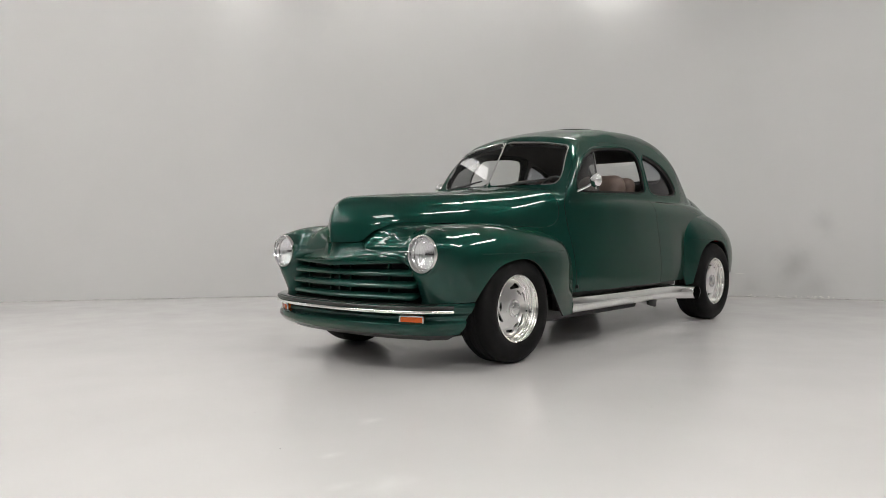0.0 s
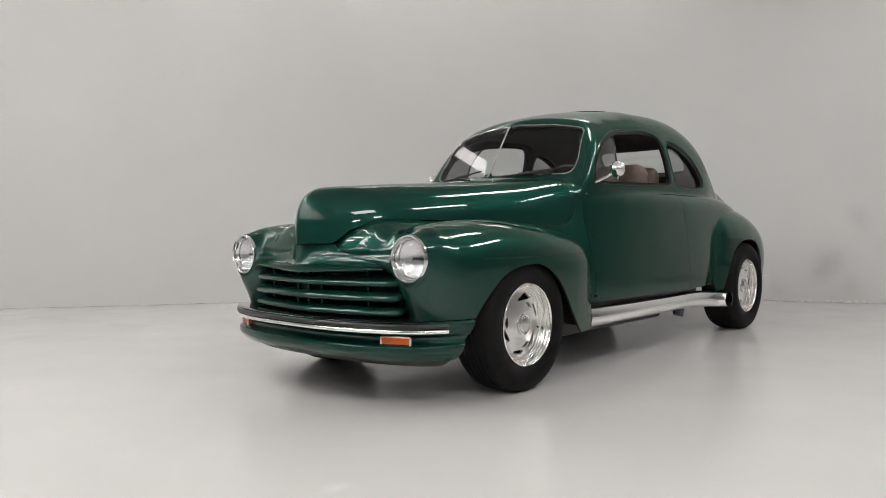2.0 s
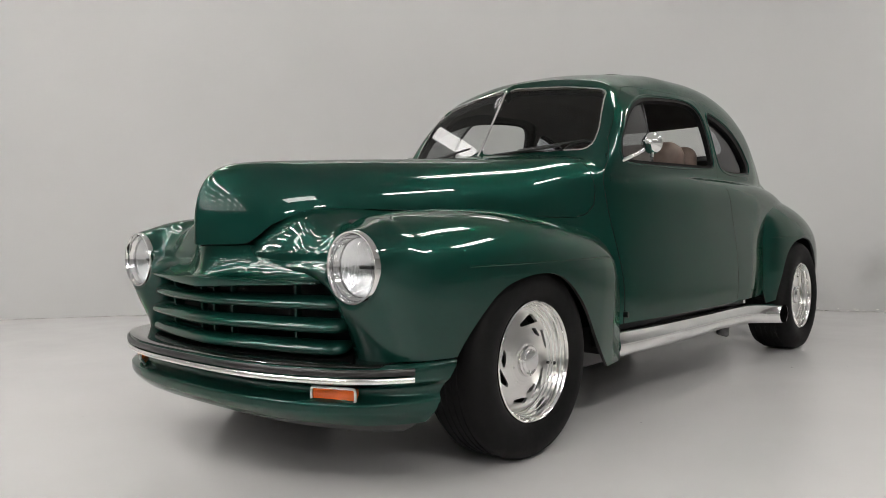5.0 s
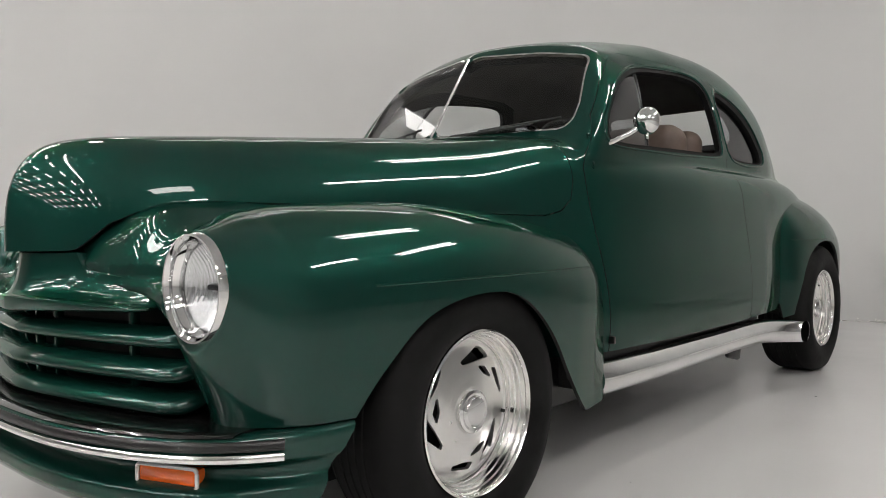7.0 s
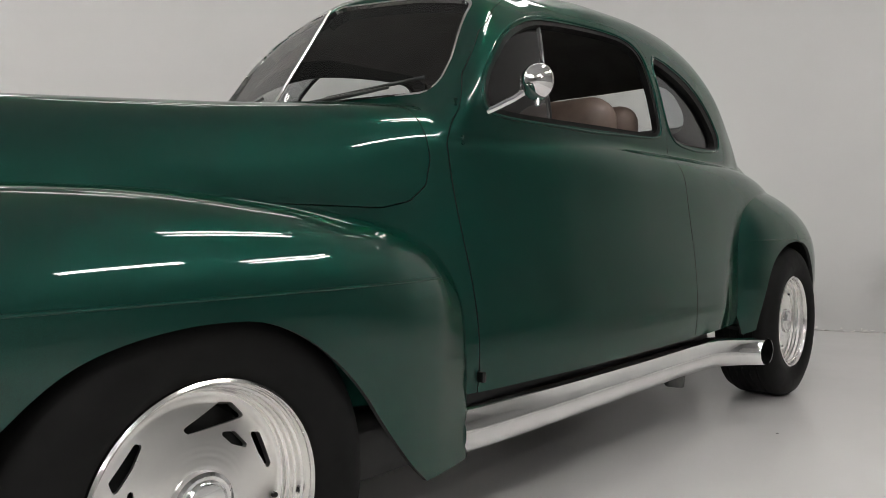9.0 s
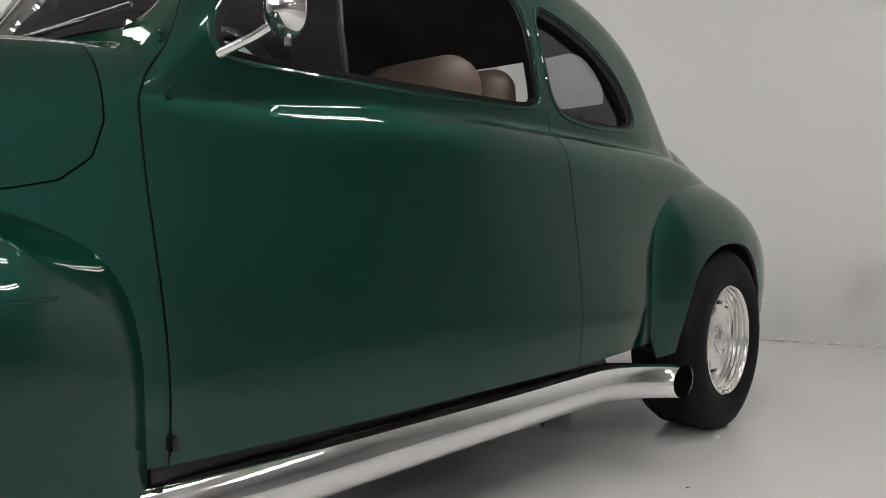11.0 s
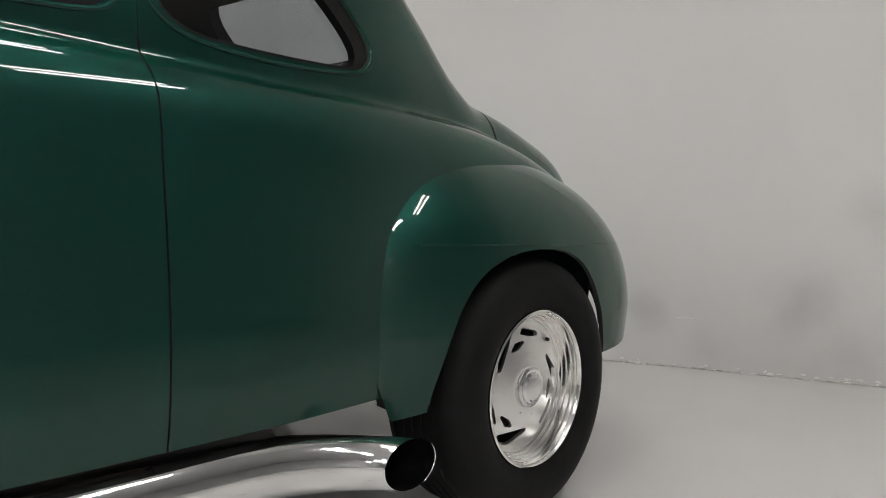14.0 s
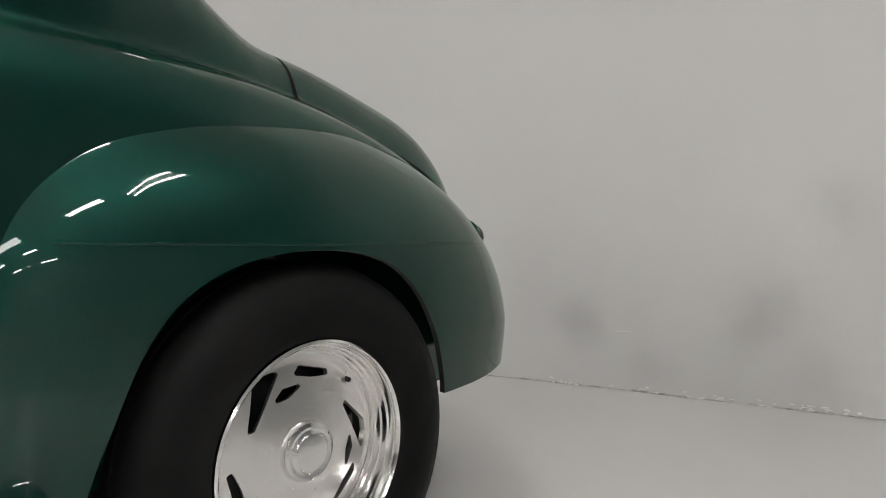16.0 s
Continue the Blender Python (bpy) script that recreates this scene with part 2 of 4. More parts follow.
def clip(v, t, g):
    """Keeps the side where g(points) < 0, cutting the triangles on the line g = 0."""
    d = g(v)
    d = np.where(np.abs(d) < 1e-6, 1e-6, d)
    neg = d < 0
    k = neg[t].sum(1)
    out = [t[k == 3]]
    new_v, made, extra = [], {}, []
    for tri in t[(k > 0) & (k < 3)]:
        loop = []
        for i in range(3):
            a, b = int(tri[i]), int(tri[(i + 1) % 3])
            if neg[a]:
                loop.append(a)
            if neg[a] != neg[b]:
                key = (min(a, b), max(a, b))
                if key not in made:
                    s = d[a] / (d[a] - d[b])
                    made[key] = len(v) + len(new_v)
                    new_v.append(v[a] + s * (v[b] - v[a]))
                loop.append(made[key])
        for i in range(1, len(loop) - 1):
            extra.append((loop[0], loop[i], loop[i + 1]))
    if new_v:
        v = np.concatenate([v, np.array(new_v)])
    if extra:
        out.append(np.array(extra))
    t = np.concatenate(out)
    used, inv = np.unique(t, return_inverse=True)
    return v[used], inv.reshape(-1, 3)


def smooth_loop(points, times=2):
    """The closed outline with its corners cut round."""
    P = np.array(points, float)
    for _ in range(times):
        Q = np.roll(P, -1, 0)
        P = np.stack([0.75 * P + 0.25 * Q, 0.25 * P + 0.75 * Q], 1).reshape(-1, 2)
    return P


def outline(points, r=0.0):
    """A signed distance to a closed outline in a plane, its corners rounded by r (the outline keeps its size)."""
    P = np.array(points, float)
    area = 0.5 * np.sum(P[:, 0] * np.roll(P[:, 1], -1) - np.roll(P[:, 0], -1) * P[:, 1])
    if area < 0:
        P = P[::-1]
    if r:
        nxt, prv = np.roll(P, -1, 0) - P, P - np.roll(P, 1, 0)
        nxt, prv = nxt / np.linalg.norm(nxt, axis=1)[:, None], prv / np.linalg.norm(prv, axis=1)[:, None]
        n1, n2 = np.stack([-prv[:, 1], prv[:, 0]], 1), np.stack([-nxt[:, 1], nxt[:, 0]], 1)
        P = P + r * (n1 + n2) / (1 + (n1 * n2).sum(1))[:, None]

    def sd(x, y):
        p = np.stack([x, y], 1)
        best, inside = np.full(len(p), 1e9), np.zeros(len(p), bool)
        for a, b in zip(P, np.roll(P, -1, 0)):
            e, w = b - a, p - a
            s = np.clip((w @ e) / (e @ e), 0, 1)
            best = np.minimum(best, ((w - s[:, None] * e) ** 2).sum(1))
            if a[1] != b[1]:
                hit = ((a[1] <= p[:, 1]) != (b[1] <= p[:, 1])) & (p[:, 0] < a[0] + (p[:, 1] - a[1]) / (b[1] - a[1]) * e[0])
                inside ^= hit
        return np.where(inside, -1, 1) * np.sqrt(best) - r
    return sd


def sheet(name, v, t, f, thick, mats, mirrored=False, lift=0.0):
    """A mesh of a curved sheet with its inner side and its edges; the normals follow the solid f."""
    n = gradient(f, v)
    n /= np.maximum(np.linalg.norm(n, axis=1), 1e-9)[:, None]
    v = v + n * lift
    e = np.concatenate([t[:, [0, 1]], t[:, [1, 2]], t[:, [2, 0]]])
    key = e.min(1) * len(v) + e.max(1)
    u, inv, c = np.unique(key, return_inverse=True, return_counts=True)
    rim = e[c[inv] == 1] if thick else np.zeros((0, 2), int)
    N = len(v)
    if thick:
        verts = np.concatenate([v, v - n * thick])
        faces = np.concatenate([t, t[:, ::-1] + N])
        quads = np.stack([rim[:, 1], rim[:, 0], rim[:, 0] + N, rim[:, 1] + N], 1)
        ln = np.concatenate([n[t].reshape(-1, 3), -n[t[:, ::-1]].reshape(-1, 3)])
    else:
        verts, faces, quads, ln = v, t, np.zeros((0, 4), int), n[t].reshape(-1, 3)
    if len(quads):
        q = verts[quads]
        fn = np.cross(q[:, 1] - q[:, 0], q[:, 2] - q[:, 0])
        fn /= np.maximum(np.linalg.norm(fn, axis=1), 1e-12)[:, None]
        ln = np.concatenate([ln, np.repeat(fn, 4, 0)])
    if mirrored:
        verts = verts * (1, -1, 1)
        faces, quads = faces[:, ::-1], quads[:, ::-1]
        k = len(faces) * 3
        ln = ln * (1, -1, 1)
        ln = np.concatenate([ln[:k].reshape(-1, 3, 3)[:, ::-1].reshape(-1, 3), ln[k:].reshape(-1, 4, 3)[:, ::-1].reshape(-1, 3)])
    me = bpy.data.meshes.new(name)
    me.from_pydata(verts.tolist(), [], faces.tolist() + quads.tolist())
    for m in mats:
        me.materials.append(m)
    if len(mats) > 1:
        ids = np.zeros(len(me.polygons), np.int32)
        ids[len(t):] = 1
        if len(mats) > 2:
            ids[2 * len(t):] = 2
        me.polygons.foreach_set("material_index", ids)
    me.polygons.foreach_set("use_smooth", np.ones(len(me.polygons), bool))
    me.normals_split_custom_set(ln.tolist())
    me.update()
    return me


def child(name, me, parent, label=""):
    ob = new(name, me)
    ob.parent = parent
    return tagged(ob, label)


def part(name, bm, mat, parent, label="", smooth=True):
    me = bpy.data.meshes.new(name)
    bmesh.ops.recalc_face_normals(bm, faces=bm.faces)
    if smooth:
        for fc in bm.faces:
            fc.smooth = True
        for ed in bm.edges:
            ed.smooth = len(ed.link_faces) == 2 and ed.calc_face_angle(0) < 0.6
    bm.to_mesh(me)
    bm.free()
    me.materials.append(mat)
    ob = new(name, me)
    ob.parent = parent
    return tagged(ob, label)


def tube(points, radius, sides=12, closed=False, flat=(1, 1), caps=True):
    """A round or flattened bar along points; radius may be a list."""
    bm = bmesh.new()
    P = [Vector(p) for p in points]
    R = radius if isinstance(radius, (list, tuple)) else [radius] * len(P)
    rings = []
    for i, p in enumerate(P):
        a = P[i - 1] if i or closed else P[0]
        b = P[(i + 1) % len(P)] if i < len(P) - 1 or closed else P[-1]
        d = (b - a).normalized()
        s = d.cross(Vector((0, 0, 1)))
        s = s.normalized() if s.length > 0.05 else Vector((1, 0, 0))
        w = s.cross(d).normalized()
        rings.append([bm.verts.new(p + R[i] * (flat[0] * math.cos(q) * s + flat[1] * math.sin(q) * w)) for q in (2 * math.pi * k / sides for k in range(sides))])
    m = len(rings)
    for i in range(m if closed else m - 1):
        for k in range(sides):
            bm.faces.new((rings[i][k], rings[i][(k + 1) % sides], rings[(i + 1) % m][(k + 1) % sides], rings[(i + 1) % m][k]))
    if caps and not closed:
        bm.faces.new(rings[0])
        if caps != "start":
            bm.faces.new(rings[-1])
    return bm


def turned(profile, sides=48, axis="y", closed=False):
    """A body of revolution: profile of (radius, height along the axis)."""
    bm = bmesh.new()
    rings = []
    for r, h in profile:
        ring = []
        for k in range(sides if r > 1e-6 else 1):
            q = 2 * math.pi * k / sides
            c, s = r * math.cos(q), r * math.sin(q)
            ring.append(bm.verts.new({"y": (c, h, s), "x": (h, c, s), "z": (c, s, h)}[axis]))
        rings.append(ring)
    pairs = list(zip(rings, rings[1:])) + ([(rings[-1], rings[0])] if closed else [])
    for a, b in pairs:
        for k in range(sides):
            f = [a[k % len(a)], a[(k + 1) % len(a)], b[(k + 1) % len(b)], b[k % len(b)]]
            f = list(dict.fromkeys(f))
            if len(f) > 2:
                bm.faces.new(f)
    return bm


def block(lo, hi, bevel=0.0, seg=2):
    bm = bmesh.new()
    bmesh.ops.create_cube(bm, size=1)
    for v in bm.verts:
        v.co = Vector([lo[i] + (v.co[i] + 0.5) * (hi[i] - lo[i]) for i in range(3)])
    if bevel:
        bmesh.ops.bevel(bm, geom=bm.edges[:], offset=bevel, segments=seg, affect="EDGES", profile=0.5)
    return bm


def moved(bm, m):
    bmesh.ops.transform(bm, matrix=m, verts=bm.verts)
    return bm


def thing(name, label, category, group="", at=(0, 0, 0)):
    ob = new(name)
    ob.location = at
    return tagged(ob, label, category, group)


# ---- room ----
WALL_H = 6.5
LAMP_Z = 3.88
LEFT_END, LEFT_IN, CORNER, RIGHT_IN, RIGHT_END = Vector((-8.0, 11.4)), Vector((1.7, 4.15)), Vector((4.25, 2.25)), Vector((5.1, 0.0)), Vector((5.66, -1.6))
wall_line = [LEFT_END + (LEFT_IN - LEFT_END) * i / 30 for i in range(30)]
wall_line += [LEFT_IN * (1 - s) ** 2 + CORNER * 2 * s * (1 - s) + RIGHT_IN * s * s for s in (i / 24 for i in range(25))]
wall_line += [RIGHT_IN + (RIGHT_END - RIGHT_IN) * i / 20 for i in range(1, 11)]
# added end out of view, bent away so its reflection on the body fades
wall_line += [RIGHT_END * (1 - s) ** 2 + Vector((6.85, -5.0)) * 2 * s * (1 - s) + Vector((9.4, -8.0)) * s * s for s in (i / 16 for i in range(1, 17))]


def wall(name, line, label, mat, thick=0.15):
    bm = bmesh.new()
    cols = []
    for i, p in enumerate(line):
        a, b = line[max(i - 1, 0)], line[min(i + 1, len(line) - 1)]
        d = (b - a).normalized()
        o = Vector((-d.y, d.x)) * thick
        cols.append([bm.verts.new((q.x, q.y, z)) for q, z in ((p, 0), (p, WALL_H), (p + o, WALL_H), (p + o, 0))])
    for a, b in zip(cols, cols[1:]):
        for k in range(4):
            bm.faces.new((a[k], b[k], b[(k + 1) % 4], a[(k + 1) % 4]))
    bm.faces.new(cols[0])
    bm.faces.new(cols[-1])
    return tagged(part(name, bm, mat, None), label, "wall", kind="structure")


wall("wall_studio", wall_line, "light grey painted studio wall with a rounded corner and an added unseen end", WALL)
wall("wall_recess", [Vector((9.405, -8.005)), Vector((9.5, -8.1))], "plain grey hall wall beside the studio corner", HALL)
wall("wall_east", [Vector((9.52, -8.12)), Vector((9.52, -13.0))], "plain grey hall wall", HALL)
wall("wall_south", [Vector((9.5, -13.0)), Vector((-24.0, -13.0))], "plain grey hall wall", HALL)
wall("wall_west", [Vector((-24.0, -13.0)), Vector((-24.0, 11.4))], "plain grey hall wall", HALL)
wall("wall_north", [Vector((-24.0, 11.4)), Vector((-8.0, 11.4))], "plain grey hall wall", HALL)
def slab(corners, z0, z1):
    bm = bmesh.new()
    low, high = [[bm.verts.new((x, y, z)) for x, y in corners] for z in (z0, z1)]
    bm.faces.new(low)
    bm.faces.new(high)
    for i in range(len(corners)):
        j = (i + 1) % len(corners)
        bm.faces.new((low[i], low[j], high[j], high[i]))
    return bm


tagged(part("floor", slab([(-25, 13), (10, 13), (10, -0.76), (-25, -7.76)], -0.1, 0), FLOOR, None, smooth=False), "glossy light grey epoxy floor with lamp gleams painted over faint scuffs", "floor", kind="structure")
# out-of-view darker floor, added so the car's side reflects less brightness
tagged(part("dim_floor", slab([(-25, -7.762), (10, -0.762), (10, -14), (-25, -14)], -0.1, 0), DIM_FLOOR, None, smooth=False), "unseen darker grey floor added to dim the reflections in the car", "floor", kind="structure")
tagged(part("ceiling", block((-25, -14, WALL_H), (10, 13, WALL_H + 0.1)), CEILING, None, smooth=False), "plain dark ceiling", "ceiling", kind="structure")

# the open joint at the foot of the studio wall, with chipped plaster
rng = random.Random(5)
bm = bmesh.new()
foot = []
for a, b in zip(wall_line, wall_line[1:]):
    k = max(1, int((b - a).length / 0.02)) if a.x > 4.6 else 4
    foot += [a + (b - a) * i / k for i in range(k)]
cols = []
for i, p in enumerate(foot):
    a, b = foot[max(i - 1, 0)], foot[min(i + 1, len(foot) - 1)]
    d = (b - a).normalized()
    o = Vector((d.y, -d.x))
    h = 0.004 + 0.005 * rng.random() ** 2
    cols.append([bm.verts.new((q.x, q.y, z)) for q, z in ((p + o * 0.006, 0.001), (p + o * 0.004, h), (p, h + 0.001))])
for a, b in zip(cols, cols[1:]):
    for k in range(2):
        bm.faces.new((a[k], b[k], b[k + 1], a[k + 1]))
tagged(part("floor_joint", bm, JOINT, None), "dirty open joint between floor and studio wall", "trim", kind="structure")
chips = bmesh.new()
for i in range(46):
    y = (0.12, -0.5, -0.86, -0.96)[i % 4] + rng.gauss(0, 0.055) if i < 30 else rng.uniform(-1.15, 0.2)
    s = (0.0 - y) / 1.6
    p = RIGHT_IN + (RIGHT_END - RIGHT_IN) * s if y < 0 else RIGHT_IN + Vector((-0.36 * y - 0.01, y))
    d = (RIGHT_END - RIGHT_IN).normalized()
    o = Vector((d.y, -d.x))
    w, hgt, z = rng.uniform(0.004, 0.022), rng.uniform(0.003, 0.009), rng.choice((0.004, 0.008, 0.016, 0.024))
    ring = []
    for k in range(7):
        q = 2 * math.pi * k / 7
        r = rng.uniform(0.6, 1.1)
        ring.append((p + d * (w * r * math.cos(q)), z + hgt * r * math.sin(q)))
    outer = [chips.verts.new((c.x + o.x * 0.002, c.y + o.y * 0.002, max(zz, 0.001))) for c, zz in ring]
    top = chips.verts.new((p.x + o.x * 0.006, p.y + o.y * 0.006, z))
    for k in range(7):
        chips.faces.new((outer[k], outer[(k + 1) % 7], top))
tagged(part("plaster_chips", chips, CHIP, None), "white plaster flakes along the foot of the wall", "plaster", kind="stuff")
scratch = tube([(5.142 - 0.01, -0.10, 0.268), (5.155 - 0.01, -0.14, 0.272), (5.172 - 0.01, -0.19, 0.271)], [0.001, 0.0035, 0.001], 6)
tagged(part("wall_scratch", scratch, CHIP, None), "pale scratch in the wall paint", "scratch", kind="stuff")
specks = bmesh.new()
for x, y, r in [(2.21, -0.92, 0.006), (-1.95, -1.15, 0.004)] + [(rng.uniform(-2.4, 4.6), rng.uniform(-1.9, 1.6), rng.uniform(0.0012, 0.003)) for _ in range(26)]:
    ring = [specks.verts.new((x + r * rng.uniform(0.6, 1.2) * math.cos(q), y + r * rng.uniform(0.6, 1.2) * math.sin(q), 0.0006)) for q in (2 * math.pi * k / 7 for k in range(7))]
    top = specks.verts.new((x, y, 0.0012 + r * 0.2))
    for k in range(7):
        specks.faces.new((ring[k], ring[(k + 1) % 7], top))
tagged(part("floor_specks", specks, BLACK, None), "small dark specks of dirt on the floor", "dirt", kind="stuff")


# lamps: panels and tubes over the floor, tubes by the studio wall, rows of battens in the hall
def make_lamp(length, width, label, mat, radius=0.026):
    lamp = thing("ceiling_light", label, "ceiling light", "ceiling lights")
    h = length / 2
    part("housing", block((-h, -width, 0.03), (h, width, 0.09), 0.01), WHITE, lamp)
    for y in ((-width / 2, width / 2) if width > 0.1 else (0,)):
        part("tube", tube([(0.02 - h, y, 0.012), (h - 0.02, y, 0.012)], radius, 10), mat, lamp)
    for x in (0.3 - h, h - 0.3) if length > 1 else (0,):
        part("hanger", tube([(x, 0, 0.085), (x, 0, WALL_H - LAMP_Z)], 0.006, 6), WHITE, lamp)
    return lamp


def make_panel_lamp(length, width, label, mat):
    lamp = thing("ceiling_light", label, "ceiling light", "ceiling lights")
    h, w = length / 2, width / 2
    part("housing", block((-h - 0.03, -w - 0.03, 0.012), (h + 0.03, w + 0.03, 0.09), 0.01), WHITE, lamp)
    part("diffuser", block((-h, -w, 0.0), (h, w, 0.014), 0.004), mat, lamp)
    for x in (0.3 - h, h - 0.3):
        part("hanger", tube([(x, 0, 0.085), (x, 0, WALL_H - LAMP_Z)], 0.006, 6), WHITE, lamp)
    return lamp


panel_lamp = make_panel_lamp(1.22, 0.3, "broad white panel lamp hung below a dark ceiling", PANEL)
panel_lamp.matrix_basis = pose(-3.4, 2.4, LAMP_Z, 0, 0, -37)
wide_panel = make_panel_lamp(2.4, 0.75, "wide white panel lamp hung below a dark ceiling", PANEL)
wide_panel.matrix_basis = pose(-2.75, -4.0, LAMP_Z, 0, 0, -8)
dim_panel = make_panel_lamp(1.1, 0.2, "broad dim panel lamp hung by the studio wall", DIM_PANEL)
dim_panel.matrix_basis = pose(1.2, 4.1, LAMP_Z, 0, 0, 45)
copy_thing(dim_panel, pose(4.35, 1.15, LAMP_Z, 0, 0, -80))
small_panel = make_panel_lamp(0.62, 0.2, "small white panel lamp hung below a dark ceiling", PANEL)
small_panel.matrix_basis = pose(-0.22, 2.45, LAMP_Z, 0, 0, 65)
long_lamp = make_lamp(1.24, 0.13, "white twin-tube lamp hung below a dark ceiling", TUBE)
places = [(1.6, -3.5, LAMP_Z, 25)] + [(x, y, LAMP_Z, 0) for y in (-6.2, -9.2) for x in (-5.6, -2.0)]
for i, (x, y, z, r) in enumerate(places):
    if i == 0:
        long_lamp.matrix_basis = pose(x, y, z, 0, 0, r)
    else:
        copy_thing(long_lamp, pose(x, y, z, 0, 0, r))
side_lamp = make_lamp(1.4, 0.2, "slim twin-tube lamp hung beside the studio wall", TUBE, 0.018)
side_lamp.matrix_basis = pose(3.25, -2.6, LAMP_Z, 0, 0, 55)
copy_thing(side_lamp, pose(2.2, -0.9, LAMP_Z, 0, 0, 25))
wall_lamp = make_lamp(1.24, 0.13, "thin twin-tube lamp hung by the studio wall", SOFT_TUBE, 0.012)
wall_lamp.matrix_basis = pose(-4.6, 7.8, LAMP_Z, 0, 0, -37)
copy_thing(wall_lamp, pose(-1.6, 5.8, LAMP_Z, 0, 0, -37))
for x, y, turn in ((-3.1, 6.8, -37), (-0.1, 4.65, -37), (2.35, 2.95, -39), (3.3, 2.05, -48), (1.6, 2.65, -37)):
    copy_thing(wall_lamp, pose(x, y, LAMP_Z, 0, 0, turn))
ROW_TURN = 34.0
ALONG, ACROSS = Vector((math.cos(math.radians(ROW_TURN)), math.sin(math.radians(ROW_TURN)))), Vector((-math.sin(math.radians(ROW_TURN)), math.cos(math.radians(ROW_TURN))))
row_lamp = make_lamp(1.2, 0.08, "slim white batten lamp in an unbroken row", TUBE, 0.016)
for i, (u, v) in enumerate([(-1.75 - 1.21 * k, 2.05) for k in range(3)] + [(0.9, 2.95), (-0.31, 2.95), (0.7, 3.7), (-0.51, 3.7)]):
    p = ALONG * u + ACROSS * v
    if i == 0:
        row_lamp.matrix_basis = pose(p.x, p.y, LAMP_Z, 0, 0, ROW_TURN)
    else:
        copy_thing(row_lamp, pose(p.x, p.y, LAMP_Z, 0, 0, ROW_TURN))
short_lamp = make_lamp(0.62, 0.05, "short white batten lamp in the rows of the hall", TUBE, 0.013)
places = [(u, v) for u, v in ((-6.1 - 1.25 * i, 2.05) for i in range(3))] + [(0.05 - 1.25 * i - 0.2 * k, 2.5 + 0.58 * k) for k in range(7) for i in range(8) if i > 0 or k > 2]
places = [(*(ALONG * u + ACROSS * v), LAMP_Z, ROW_TURN) for u, v in places]
for i, (x, y, z, r) in enumerate(places):
    if i == 0:
        short_lamp.matrix_basis = pose(x, y, z, 0, 0, r)
    else:
        copy_thing(short_lamp, pose(x, y, z, 0, 0, r))

# ---- the car ----
car = thing("coupe_car", "dark green metallic 1940s coupe with chrome side pipes", "car")
H = 0.014

# cabin, tub and hood: half widths and heights along the car
tub_high = knots((0.4, 0.54), (0.6, 0.588), (0.7, 0.612), (0.8, 0.636), (0.95, 0.656), (1.2, 0.682), (1.6, 0.703), (2.0, 0.703), (2.3, 0.695), (2.6, 0.675), (2.85, 0.65), (3.1, 0.61), (3.4, 0.545), (3.7, 0.43), (3.95, 0.22))
tub_low = knots((0.4, 0.66), (0.7, 0.705), (1.2, 0.738), (1.7, 0.745), (2.1, 0.735), (2.4, 0.705), (2.8, 0.66), (3.1, 0.61), (3.4, 0.54), (3.7, 0.42), (3.95, 0.2))
tub_bulge = knots((0.15, -0.06), (0.3, -0.02), (0.45, 0.0), (0.65, 0.005), (0.85, 0.0), (0.95, -0.008), (1.1, -0.03))
tub_top = knots((0.4, 1.085), (0.7, 1.10), (1.0, 1.085), (1.5, 1.085), (2.0, 1.08), (2.5, 1.07), (2.8, 1.05), (3.03, 1.02), (3.3, 0.955), (3.6, 0.82), (3.85, 0.60), (3.97, 0.35))
cab_plan = knots((0.5, 0.56), (0.7, 0.60), (0.8, 0.622), (0.95, 0.634), (1.2, 0.638), (1.8, 0.635), (2.2, 0.628), (2.5, 0.608), (2.8, 0.55), (3.03, 0.512), (3.3, 0.465), (3.6, 0.395), (3.8, 0.30), (3.97, 0.18))
cab_lean = knots((0.9, 0.0), (1.05, 0.0), (1.2, -0.025), (1.4, -0.085), (1.55, -0.15), (1.7, -0.25))
roof_line = knots((0.6, 1.37), (0.9, 1.465), (1.2, 1.54), (1.5, 1.588), (1.75, 1.612), (2.0, 1.612), (2.2, 1.604), (2.38, 1.572), (2.54, 1.50), (2.68, 1.37), (2.84, 1.218), (2.98, 1.145), (3.12, 1.122), (3.3, 1.082), (3.5, 1.028), (3.7, 0.915), (3.85, 0.77), (3.96, 0.55))
hood_plan = knots((-0.85, 0.20), (-0.7, 0.235), (-0.5, 0.30), (-0.2, 0.385), (0.2, 0.475), (0.5, 0.55), (0.8, 0.62))
hood_line = knots((-0.85, 0.972), (-0.7, 0.99), (-0.37, 1.016), (0.0, 1.041), (0.4, 1.072), (0.7, 1.098), (0.9, 1.10))
hood_edge = knots((-0.85, 0.722), (-0.69, 0.725), (-0.665, 0.745), (-0.63, 0.785), (-0.58, 0.812), (-0.5, 0.828), (-0.35, 0.836), (0.0, 0.83), (0.4, 0.812), (0.55, 0.808), (0.62, 0.83), (0.67, 0.865), (0.70, 0.93), (0.703, 1.05))


def hood_solid(x, y, z):
    a = np.sqrt(y * y + 6e-5)
    w = a - hood_plan(x) - 0.05 * np.clip(0.9 - z, -0.3, 0.3)
    top = z - hood_line(x) + 0.16 * a * a
    nose = (-0.782 + 0.55 * a - x) * 0.88
    return smax(smax(w, top, 0.22), nose, 0.17)


